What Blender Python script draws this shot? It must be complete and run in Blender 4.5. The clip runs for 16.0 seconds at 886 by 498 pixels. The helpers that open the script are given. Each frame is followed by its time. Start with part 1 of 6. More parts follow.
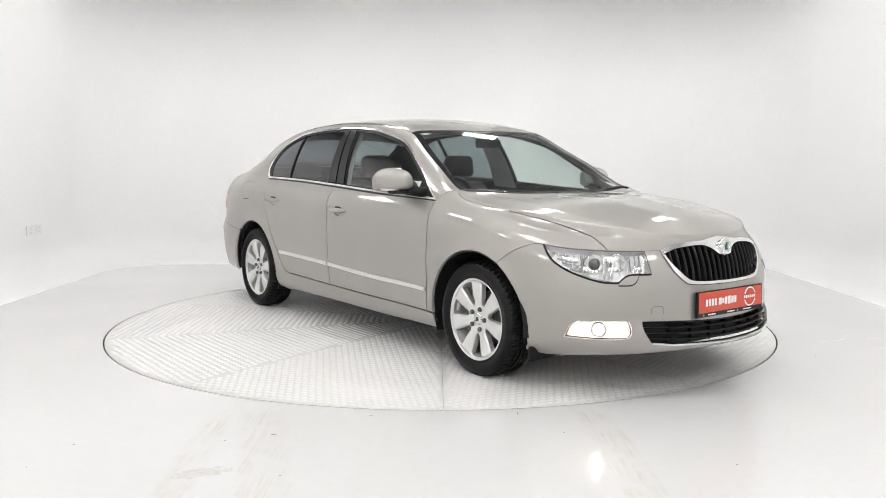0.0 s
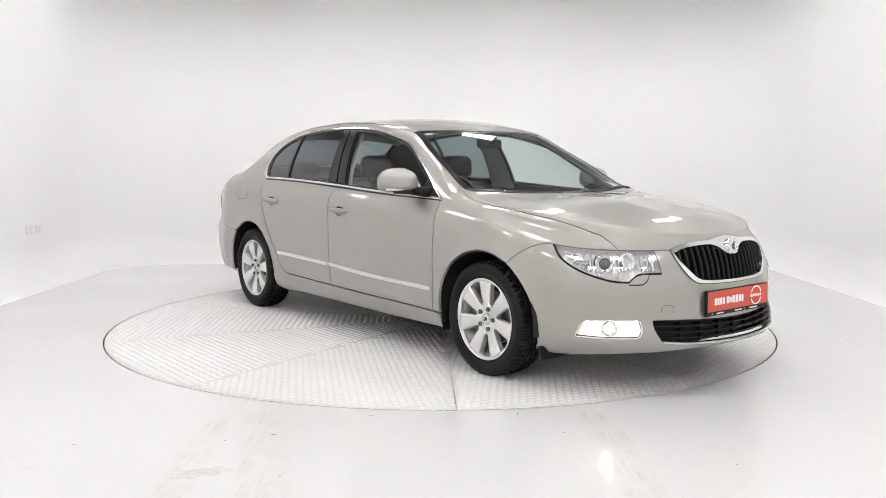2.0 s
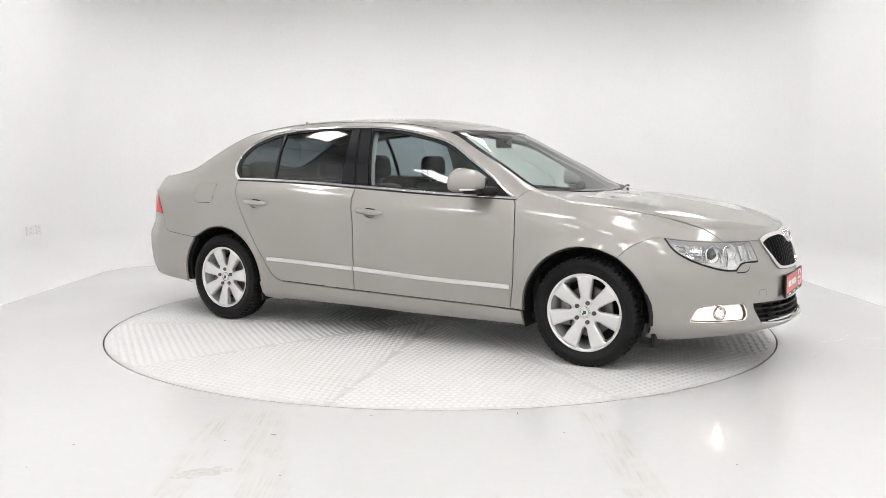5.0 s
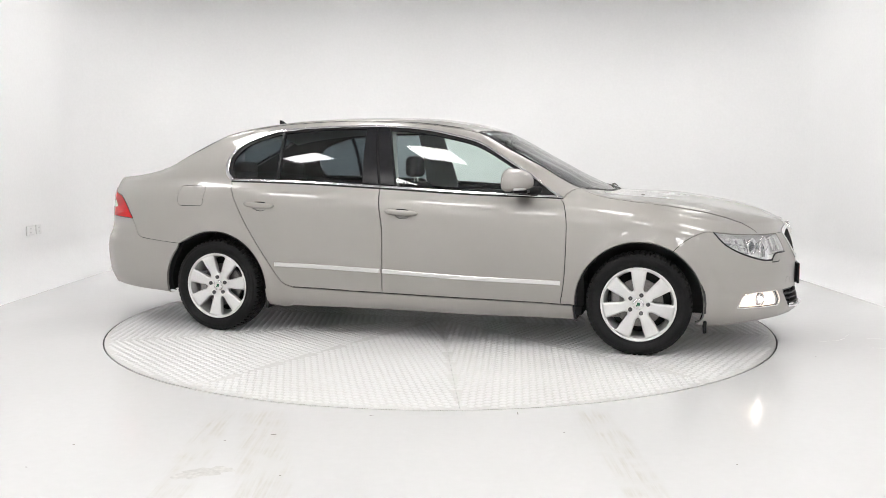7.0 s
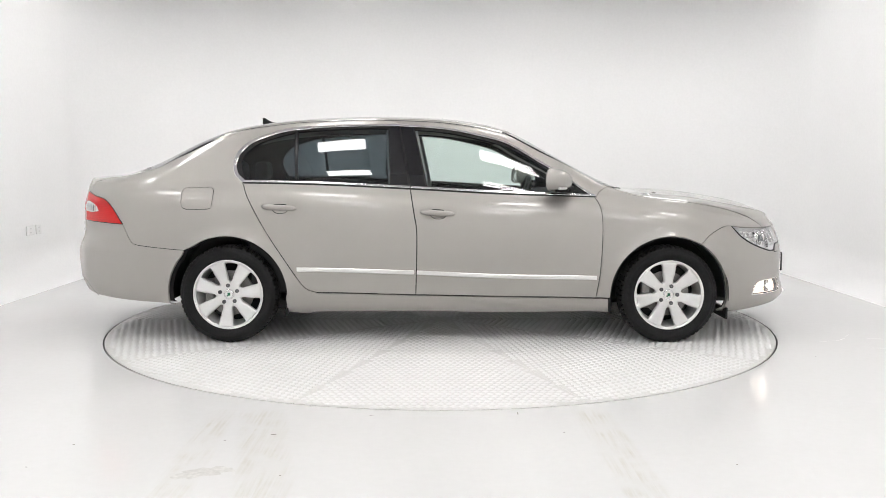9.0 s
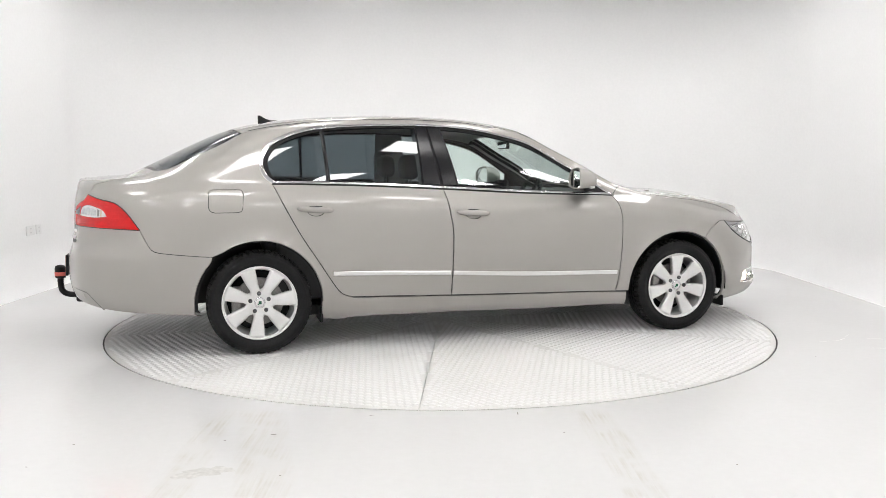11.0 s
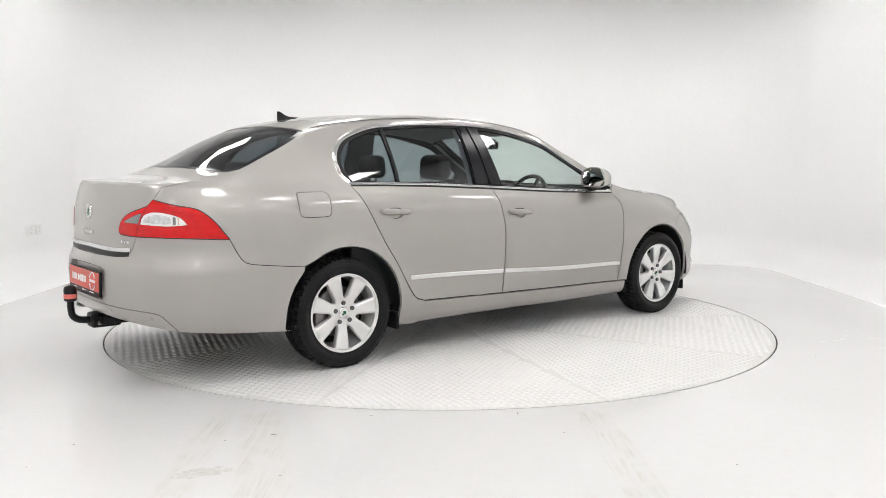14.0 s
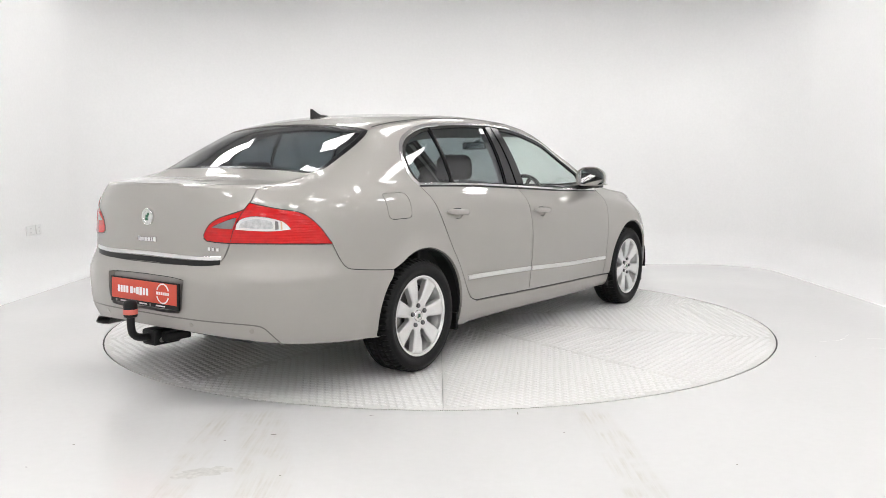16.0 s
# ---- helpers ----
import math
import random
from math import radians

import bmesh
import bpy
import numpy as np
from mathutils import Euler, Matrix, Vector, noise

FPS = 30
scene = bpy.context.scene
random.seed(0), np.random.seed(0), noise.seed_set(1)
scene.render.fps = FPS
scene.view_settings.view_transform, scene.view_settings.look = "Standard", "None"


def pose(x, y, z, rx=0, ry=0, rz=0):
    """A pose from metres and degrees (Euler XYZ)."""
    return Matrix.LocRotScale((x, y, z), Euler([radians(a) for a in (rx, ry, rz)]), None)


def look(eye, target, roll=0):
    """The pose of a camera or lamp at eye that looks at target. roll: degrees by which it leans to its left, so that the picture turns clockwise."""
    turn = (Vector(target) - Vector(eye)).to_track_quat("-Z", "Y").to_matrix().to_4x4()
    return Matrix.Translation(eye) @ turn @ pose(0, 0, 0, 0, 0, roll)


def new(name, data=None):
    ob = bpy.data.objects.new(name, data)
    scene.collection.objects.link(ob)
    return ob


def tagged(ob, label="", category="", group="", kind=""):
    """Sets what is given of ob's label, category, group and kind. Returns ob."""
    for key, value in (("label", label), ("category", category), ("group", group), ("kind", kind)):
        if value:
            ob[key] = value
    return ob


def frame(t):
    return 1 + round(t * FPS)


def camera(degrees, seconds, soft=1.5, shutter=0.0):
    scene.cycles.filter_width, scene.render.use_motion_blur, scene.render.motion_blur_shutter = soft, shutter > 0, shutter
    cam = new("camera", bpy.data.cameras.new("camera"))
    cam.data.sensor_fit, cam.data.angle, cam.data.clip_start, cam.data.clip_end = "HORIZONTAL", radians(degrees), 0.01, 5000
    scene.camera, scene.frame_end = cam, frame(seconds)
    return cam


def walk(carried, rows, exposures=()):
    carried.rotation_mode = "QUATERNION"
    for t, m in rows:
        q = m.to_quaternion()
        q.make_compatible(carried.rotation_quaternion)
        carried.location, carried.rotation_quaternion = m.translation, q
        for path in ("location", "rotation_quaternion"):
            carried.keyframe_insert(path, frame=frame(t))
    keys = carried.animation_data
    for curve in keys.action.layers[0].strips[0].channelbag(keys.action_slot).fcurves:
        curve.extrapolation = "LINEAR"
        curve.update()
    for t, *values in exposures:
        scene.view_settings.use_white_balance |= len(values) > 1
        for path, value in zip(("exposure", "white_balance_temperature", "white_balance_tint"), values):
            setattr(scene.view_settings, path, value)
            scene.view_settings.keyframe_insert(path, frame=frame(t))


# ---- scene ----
cam = camera(55.24, 16.0, soft=0.75)
EYE = (0.0, -6.069, 1.136)
VIEW = look(EYE, (EYE[0] + 0.00287, EYE[1] + 0.99474, EYE[2] - 0.10245))
walk(cam, [(0.0, VIEW), (16.0, VIEW)], exposures=[(0.0, 0.0), (16.0, 0.0)])

# the turntable's angle in degrees, by seconds
TURN = [(0.0, -53.65), (0.5, -53.3), (1.0, -52.92), (1.5, -52.55), (2.0, -52.1), (2.25, -51.6), (2.5, -50.6), (2.75, -49.0), (3.0, -47.15), (3.5, -43.25), (4.0, -39.35),
        (5.0, -31.5), (6.0, -23.6), (7.0, -15.74), (8.0, -7.9), (9.0, 0.0), (10.0, 7.75), (11.0, 15.45), (12.0, 23.15), (13.0, 30.9), (14.0, 38.7), (15.0, 46.5), (16.0, 54.3)]

# ---- light ----
world = bpy.data.worlds.new("world")
world.use_nodes = True
world.node_tree.nodes["Background"].inputs[0].default_value = (0.9, 0.95, 1.0, 1)
world.node_tree.nodes["Background"].inputs[1].default_value = 0.05
scene.world = world
LIGHT = 15.8
LAMP_X, LAMP_Y, LAMP_HALF = (-2.85, -0.95, 0.95, 2.85), (-6.3, -4.2, -2.1, 0.0, 2.1), (0.3, 0.3)


# ---- materials ----
def mat(name, colour, rough=0.5, metal=0.0, grain=0.0, scale=60.0, bump=0.0, stain=0.0, stain_scale=2.5, coat=0.0, glow=0.0, rough_var=0.0, spec=0.5):
    """A principled material whose colour, gloss and relief vary at two scales."""
    m = bpy.data.materials.new(name)
    m.use_nodes = True
    nt = m.node_tree
    b = nt.nodes["Principled BSDF"]
    b.inputs["Base Color"].default_value = (*colour, 1)
    b.inputs["Roughness"].default_value = rough
    b.inputs["Metallic"].default_value = metal
    b.inputs["Coat Weight"].default_value = coat
    b.inputs["Coat Roughness"].default_value = 0.03
    b.inputs["Specular IOR Level"].default_value = spec
    if glow:
        b.inputs["Emission Color"].default_value = (*colour, 1)
        b.inputs["Emission Strength"].default_value = glow
    if not (grain or bump or stain or rough_var):
        return m
    at = nt.nodes.new("ShaderNodeTexCoord")
    fine = nt.nodes.new("ShaderNodeTexNoise")
    fine.inputs["Scale"].default_value = scale
    fine.inputs["Detail"].default_value = 4
    wide = nt.nodes.new("ShaderNodeTexNoise")
    wide.inputs["Scale"].default_value = stain_scale
    wide.inputs["Detail"].default_value = 6
    for n in (fine, wide):
        nt.links.new(at.outputs["Object"], n.inputs["Vector"])
    col = None
    for n, amount in ((fine, grain), (wide, stain)):
        if not amount:
            continue
        ramp = nt.nodes.new("ShaderNodeMapRange")
        ramp.inputs["From Min"].default_value, ramp.inputs["From Max"].default_value = 0.3, 0.7
        ramp.inputs["To Min"].default_value, ramp.inputs["To Max"].default_value = 1 - amount, 1 + amount * 0.5
        nt.links.new(n.outputs["Fac"], ramp.inputs["Value"])
        mul = nt.nodes.new("ShaderNodeVectorMath")
        mul.operation = "SCALE"
        if col is None:
            mul.inputs[0].default_value = colour
        else:
            nt.links.new(col, mul.inputs[0])
        nt.links.new(ramp.outputs["Result"], mul.inputs["Scale"])
        col = mul.outputs["Vector"]
    if col is not None:
        nt.links.new(col, b.inputs["Base Color"])
    if rough_var:
        rr = nt.nodes.new("ShaderNodeMapRange")
        rr.inputs["From Min"].default_value, rr.inputs["From Max"].default_value = 0.3, 0.7
        rr.inputs["To Min"].default_value, rr.inputs["To Max"].default_value = max(rough - rough_var, 0.02), rough + rough_var
        nt.links.new(wide.outputs["Fac"], rr.inputs["Value"])
        nt.links.new(rr.outputs["Result"], b.inputs["Roughness"])
    if bump:
        bp = nt.nodes.new("ShaderNodeBump")
        bp.inputs["Strength"].default_value = bump
        bp.inputs["Distance"].default_value = 0.002
        nt.links.new(fine.outputs["Fac"], bp.inputs["Height"])
        nt.links.new(bp.outputs["Normal"], b.inputs["Normal"])
    return m


def glass(name, tint, rough=0.0, skin_gloss=0.085):
    """Thin sheet of glass: tinted see-through with a glossy skin."""
    m = bpy.data.materials.new(name)
    m.use_nodes = True
    nt = m.node_tree
    out = nt.nodes["Material Output"]
    nt.nodes.remove(nt.nodes["Principled BSDF"])
    clear = nt.nodes.new("ShaderNodeBsdfTransparent")
    clear.inputs["Color"].default_value = (*tint, 1)
    gloss = nt.nodes.new("ShaderNodeBsdfGlossy")
    gloss.inputs["Roughness"].default_value = rough
    face = nt.nodes.new("ShaderNodeLayerWeight")
    face.inputs["Blend"].default_value = 0.5
    power = nt.nodes.new("ShaderNodeMath")
    power.operation = "POWER"
    power.inputs[1].default_value = 4.0
    nt.links.new(face.outputs["Facing"], power.inputs[0])
    fres = nt.nodes.new("ShaderNodeMapRange")
    fres.inputs["To Min"].default_value, fres.inputs["To Max"].default_value = skin_gloss, 0.95
    nt.links.new(power.outputs[0], fres.inputs["Value"])
    mix = nt.nodes.new("ShaderNodeMixShader")
    nt.links.new(fres.outputs["Result"], mix.inputs["Fac"])
    nt.links.new(clear.outputs[0], mix.inputs[1])
    nt.links.new(gloss.outputs[0], mix.inputs[2])
    nt.links.new(mix.outputs[0], out.inputs["Surface"])
    return m


M_WALL = mat("white_wall_paint", (0.872, 0.87, 0.869), 0.4, grain=0.02, scale=40, bump=0.05, stain=0.02, stain_scale=0.6)
M_FLOOR = mat("white_floor_paint", (0.712, 0.709, 0.705), 0.14, grain=0.015, scale=25, bump=0.02, stain=0.02, stain_scale=0.8, rough_var=0.025)


def scuff(m, lanes, y_from):
    """Yellowish tyre scuffs in two lanes of the floor, broken up by noise."""
    nt = m.node_tree
    b = nt.nodes["Principled BSDF"]
    src = b.inputs["Base Color"].links[0].from_socket
    at = nt.nodes.new("ShaderNodeTexCoord")
    xyz = nt.nodes.new("ShaderNodeSeparateXYZ")
    nt.links.new(at.outputs["Object"], xyz.inputs[0])

    def math_node(op, a, v=None):
        n = nt.nodes.new("ShaderNodeMath")
        n.operation = op
        n.use_clamp = op == "MULTIPLY"
        for i, s in enumerate((a, v)):
            if s is None:
                continue
            if isinstance(s, (int, float)):
                n.inputs[i].default_value = s
            else:
                nt.links.new(s, n.inputs[i])
        return n.outputs[0]

    total = None
    for x0, slant, half in lanes:
        line = nt.nodes.new("ShaderNodeMath")
        line.operation = "MULTIPLY_ADD"
        nt.links.new(xyz.outputs["Y"], line.inputs[0])
        line.inputs[1].default_value, line.inputs[2].default_value = slant, x0
        d = math_node("ABSOLUTE", math_node("SUBTRACT", xyz.outputs["X"], line.outputs[0]))
        r = nt.nodes.new("ShaderNodeMapRange")
        r.inputs["From Min"].default_value, r.inputs["From Max"].default_value = half, half * 0.6
        nt.links.new(d, r.inputs["Value"])
        total = r.outputs["Result"] if total is None else math_node("MAXIMUM", total, r.outputs["Result"])
    fade = nt.nodes.new("ShaderNodeMapRange")
    fade.inputs["From Min"].default_value, fade.inputs["From Max"].default_value = y_from, y_from - 0.12
    nt.links.new(xyz.outputs["Y"], fade.inputs["Value"])
    stretch = nt.nodes.new("ShaderNodeMapping")
    stretch.inputs["Scale"].default_value = (65, 2.5, 1)
    nt.links.new(at.outputs["Object"], stretch.inputs["Vector"])
    streak = nt.nodes.new("ShaderNodeTexNoise")
    streak.inputs["Scale"].default_value = 1.0
    streak.inputs["Detail"].default_value = 5
    nt.links.new(stretch.outputs[0], streak.inputs["Vector"])
    cloud = nt.nodes.new("ShaderNodeTexNoise")
    cloud.inputs["Scale"].default_value = 7.0
    cloud.inputs["Detail"].default_value = 5
    nt.links.new(at.outputs["Object"], cloud.inputs["Vector"])
    blot = nt.nodes.new("ShaderNodeMapRange")
    blot.inputs["From Min"].default_value, blot.inputs["From Max"].default_value = 0.40, 0.62
    nt.links.new(cloud.outputs["Fac"], blot.inputs["Value"])
    patch = nt.nodes.new("ShaderNodeMapRange")
    patch.inputs["From Min"].default_value, patch.inputs["From Max"].default_value = 0.42, 0.68
    nt.links.new(streak.outputs["Fac"], patch.inputs["Value"])
    worn = math_node("MULTIPLY", math_node("MULTIPLY", total, fade.outputs["Result"]), math_node("MULTIPLY_ADD", patch.outputs["Result"], blot.outputs["Result"]))
    worn.node.inputs[1].links[0].from_node.inputs[2].default_value = 0.12
    mix = nt.nodes.new("ShaderNodeMix")
    mix.data_type = "RGBA"
    mix.inputs[7].default_value = (0.56, 0.53, 0.46, 1)
    nt.links.new(math_node("MULTIPLY", worn, 0.6), mix.inputs[0])
    nt.links.new(src, mix.inputs[6])
    nt.links.new(mix.outputs[2], b.inputs["Base Color"])


scuff(M_FLOOR, ((-1.307, -0.215, 0.12), (-1.155, -0.069, 0.08), (0.628, -0.026, 0.095)), -2.24)
M_CEIL = mat("grey_ceiling_paint", (0.45, 0.45, 0.455), 0.7, grain=0.02, scale=30)
M_LIGHT = mat("lit_diffuser", (1.0, 0.985, 0.976), 0.4, glow=LIGHT)
M_PLATE = mat("white_painted_steel", (0.77, 0.766, 0.757), 0.3, grain=0.03, scale=120, stain=0.02, stain_scale=1.3)
# the plate between the lozenges, a darker white than the raised tread
M_PLATEBASE = mat("darker_white_steel", (0.69, 0.682, 0.665), 0.4, grain=0.08, scale=90, stain=0.08, stain_scale=1.7)
M_GAP = mat("dark_gap", (0.02, 0.02, 0.02), 0.8)
M_PAINT = mat("champagne_metallic_paint", (0.385, 0.370, 0.346), 0.48, metal=0.62, coat=1.0, grain=0.03, scale=900, stain=0.02, stain_scale=3)
M_SHELL = mat("black_inner_shell", (0.012, 0.012, 0.013), 0.7, grain=0.1)


# ---- mesh helpers ----
def mesh(name, verts, faces, material, parent=None, label="", smooth=True):
    me = bpy.data.meshes.new(name)
    me.from_pydata([tuple(map(float, v)) for v in verts], [], [tuple(map(int, f)) for f in faces])
    me.materials.append(material)
    if smooth:
        me.polygons.foreach_set("use_smooth", [True] * len(me.polygons))
    ob = new(name, me)
    if parent:
        ob.parent = parent
    if label:
        ob["label"] = label
    return ob


def part(name, bm, material, parent=None, label="", smooth=False):
    me = bpy.data.meshes.new(name)
    bm.to_mesh(me)
    bm.free()
    me.materials.append(material)
    if smooth:
        me.polygons.foreach_set("use_smooth", [True] * len(me.polygons))
    ob = new(name, me)
    if parent:
        ob.parent = parent
    if label:
        ob["label"] = label
    return ob


def block(bm, x0, x1, y0, y1, z0, z1, bevel=0.0, seg=2):
    """A box with rounded edges, added to bm."""
    made = bmesh.ops.create_cube(bm, size=1)["verts"]
    for v in made:
        v.co = Vector(((x0 + x1) / 2 + v.co.x * (x1 - x0), (y0 + y1) / 2 + v.co.y * (y1 - y0), (z0 + z1) / 2 + v.co.z * (z1 - z0)))
    if bevel:
        edges = list({e for v in made for e in v.link_edges})
        made = bmesh.ops.bevel(bm, geom=edges, offset=bevel, segments=seg, profile=0.5, affect="EDGES")["verts"]
    return made


def lathe(bm, prof, n=48, axis="y", centre=(0, 0, 0), closed=False):
    """Turns (radius, along) points about an axis."""
    rings = []
    for r, h in prof:
        row = []
        for i in range(n):
            a = 2 * math.pi * i / n
            c, s = r * math.cos(a), r * math.sin(a)
            p = {"y": (c, h, s), "z": (c, s, h), "x": (h, c, s)}[axis]
            row.append(bm.verts.new(Vector(centre) + Vector(p)))
        rings.append(row)
    pairs = list(zip(rings, rings[1:])) + ([(rings[-1], rings[0])] if closed else [])
    for a, b in pairs:
        for i in range(n):
            j = (i + 1) % n
            bm.faces.new((a[i], a[j], b[j], b[i]))
    return rings


def tube(bm, pts, r, n=10, caps=True):
    """A round bar along points; r is one radius or a radius for each point."""
    pts = [Vector(p) for p in pts]
    rs = r if hasattr(r, "__len__") else [r] * len(pts)
    rows, up = [], None
    for i, p in enumerate(pts):
        d = (pts[min(i + 1, len(pts) - 1)] - pts[max(i - 1, 0)]).normalized()
        if up is None:
            up = Vector((0, 0, 1)) if abs(d.z) < 0.9 else Vector((1, 0, 0))
        side = d.cross(up).normalized()
        up = side.cross(d).normalized()
        rows.append([bm.verts.new(p + rs[i] * (math.cos(2 * math.pi * k / n) * side + math.sin(2 * math.pi * k / n) * up)) for k in range(n)])
    for a, b in zip(rows, rows[1:]):
        for k in range(n):
            bm.faces.new((a[k], a[(k + 1) % n], b[(k + 1) % n], b[k]))
    if caps:
        bm.faces.new(rows[0][::-1])
        bm.faces.new(rows[-1])


# ---- body surface of the car: q runs along its length and round its corners, s from below the belt line to the roof's middle
def curve(*pts):
    """A smooth function through (x, value) points."""
    xs = np.array([p[0] for p in pts], float)
    ys = np.array([p[1] for p in pts], float)
    d = np.diff(ys) / np.diff(xs)
    m = np.empty(len(xs))
    m[0], m[-1] = d[0], d[-1]
    m[1:-1] = np.where(d[:-1] * d[1:] > 0, 2 * d[:-1] * d[1:] / (d[:-1] + d[1:] + 1e-12 * np.sign(d[:-1] + d[1:] + 1e-30)), 0)

    def f(x):
        x = np.clip(np.asarray(x, float), xs[0], xs[-1])
        i = np.clip(np.searchsorted(xs, x) - 1, 0, len(xs) - 2)
        h = xs[i + 1] - xs[i]
        t = (x - xs[i]) / h
        return ((2 * t ** 3 - 3 * t ** 2 + 1) * ys[i] + (t ** 3 - 2 * t ** 2 + t) * h * m[i]
                + (-2 * t ** 3 + 3 * t ** 2) * ys[i + 1] + (t ** 3 - t ** 2) * h * m[i + 1])
    return f


XS = 1.35                       # where the nose and the tail begin to round
QF, QR = XS + 1.65, -XS - 1.73  # q at the middle of the nose and of the tail
nose_x = curve((0.15, 2.28), (0.2, 2.355), (0.26, 2.405), (0.31, 2.40), (0.38, 2.375), (0.5, 2.375), (0.6, 2.362), (0.7, 2.33), (0.76, 2.295), (0.8, 2.26))
tail_x = curve((0.15, 2.27), (0.22, 2.34), (0.3, 2.405), (0.4, 2.445), (0.5, 2.452), (0.58, 2.445), (0.625, 2.43), (0.66, 2.42), (0.75, 2.415), (0.85, 2.41), (0.95, 2.395), (1.0, 2.385), (1.04, 2.37))
belt_z = curve((-3.08, 1.03), (-2.7, 1.018), (-2.35, 1.003), (-2.1, 1.005), (-1.7, 1.007), (-1.25, 1.005), (-0.81, 0.995), (-0.19, 0.966), (0.425, 0.934), (0.96, 0.92),
               (1.3, 0.89), (1.6, 0.845), (1.85, 0.80), (2.1, 0.775), (2.5, 0.765), (3.0, 0.768))
foot_inset = curve((0.14, 0.13), (0.18, 0.075), (0.22, 0.045), (0.3, 0.024), (0.38, 0.014), (0.46, 0.008), (0.6, 0.0), (2, 0.0))
belt_inset = curve((-2, 0.0), (-0.3, 0.0), (-0.2, 0.004), (-0.12, 0.014), (-0.07, 0.033), (-0.035, 0.062), (0.0, 0.098))
rail_f = curve((-2.44, 0.9), (-2.27, 0.92), (-2.1, 0.85), (-1.89, 0.765), (-1.65, 0.74), (-1.40, 0.718), (-1.19, 0.722), (-0.83, 0.742), (-0.47, 0.748), (-0.1, 0.742), (0.2, 0.73), (0.4, 0.726),
               (0.62, 0.774), (0.80, 0.826), (1.06, 0.888), (1.3, 0.915), (1.6, 0.92), (1.9, 0.92), (2.28, 0.92))
rail_z = curve((-2.44, 1.032), (-2.36, 1.03), (-2.27, 1.026), (-2.1, 1.037), (-1.89, 1.08), (-1.65, 1.20), (-1.40, 1.312), (-1.19, 1.356), (-0.83, 1.393), (-0.47, 1.405), (-0.1, 1.395), (0.2, 1.365), (0.4, 1.326),
               (0.62, 1.217), (0.80, 1.123), (1.06, 0.976), (1.3, 0.92), (1.6, 0.887), (1.9, 0.84), (2.1, 0.81), (2.28, 0.774))
mid_z = curve((-2.44, 1.02), (-2.38, 1.028), (-2.28, 1.04), (-2.1, 1.056), (-2.04, 1.08), (-1.91, 1.143), (-1.71, 1.242), (-1.51, 1.327), (-1.3, 1.382), (-1.1, 1.41), (-0.8, 1.434), (-0.4, 1.444), (0.0, 1.432), (0.3, 1.392), (0.5, 1.33),
              (0.8, 1.163), (1.1, 1.008), (1.22, 0.955), (1.32, 0.943), (1.6, 0.933), (1.9, 0.893), (2.1, 0.85), (2.2, 0.815), (2.28, 0.775))
crown = curve((-2.44, 2.0), (-2.1, 2.3), (-1.6, 2.3), (0.4, 2.4), (1.0, 2.6), (1.3, 2.2), (2.28, 2.0))
nose_n, nose_m = curve((0.15, 2.9), (0.5, 2.85), (0.62, 2.65), (0.74, 2.45), (1.1, 2.45)), curve((0.15, 2.25), (0.5, 2.22), (0.62, 2.15), (0.74, 2.08), (1.1, 2.08))
tail_n = curve((0.15, 4.5), (0.58, 4.5), (0.7, 3.7), (1.1, 3.6))
HUBS = ((1.432, 0.302), (-1.329, 0.306))


def ring(q, z):
    """The plan of the body at the height z, before the insets: x and half width."""
    q, z = np.broadcast_arrays(np.asarray(q, float), np.asarray(z, float))
    tf = np.clip((q - XS) / (QF - XS), 0, 1) * np.pi / 2
    tr = np.clip((-q - XS) / (-QR - XS), 0, 1) * np.pi / 2
    uf, ur = np.sin(tf), np.sin(tr)
    x = np.where(q > XS, XS + (nose_x(z) - XS) * uf, np.where(q < -XS, -XS - (tail_x(z) - XS) * ur, q))
    y = np.where(q > 0, np.maximum(1 - uf ** nose_n(z), 0) ** (1 / nose_m(z)), np.maximum(1 - ur ** tail_n(z), 0) ** (1 / 2.85))
    return x, y


def surf_raw(q, s):
    q, s = np.broadcast_arrays(np.asarray(q, float), np.asarray(s, float))
    zb = belt_z(q)
    sl = np.minimum(s, 0)
    z = zb + sl
    x, f = ring(q, z)
    flare = sum(0.02 * np.clip(1 - abs(np.hypot(x - hx, z - hz) - 0.365) / 0.10, 0, 1) ** 2 * (np.hypot(x - hx, z - hz) > 0.2) for hx, hz in HUBS)
    y = f * (0.878 - foot_inset(z) - belt_inset(sl) + flare * (z > 0.2))
    xb, fb = ring(q, zb)
    yb = fb * 0.780
    yr, zr, zm = yb * rail_f(xb), rail_z(xb), mid_z(xb)
    v = np.clip(s, 0, 1)
    bow = 4 * v * (1 - v)
    ys = yb + (yr - yb) * v + bow * 0.022 * fb * np.clip((zr - zb) / 0.4, 0, 1)
    zs = zb + (zr - zb) * v + bow * 0.012 * np.clip((zr - zb) / 0.05, 0, 1)
    k = np.clip(s - 1, 0, 1)
    yt = yr * (1 - k)
    zt = zr + (zm - zr) * (1 - (1 - k) ** crown(xb))
    X = np.where(s <= 0, x, xb)
    Y = np.where(s <= 0, y, np.where(s <= 1, ys, yt))
    Z = np.where(s <= 0, z, np.where(s <= 1, zs, zt))
    return np.stack([X, -Y, Z], -1)


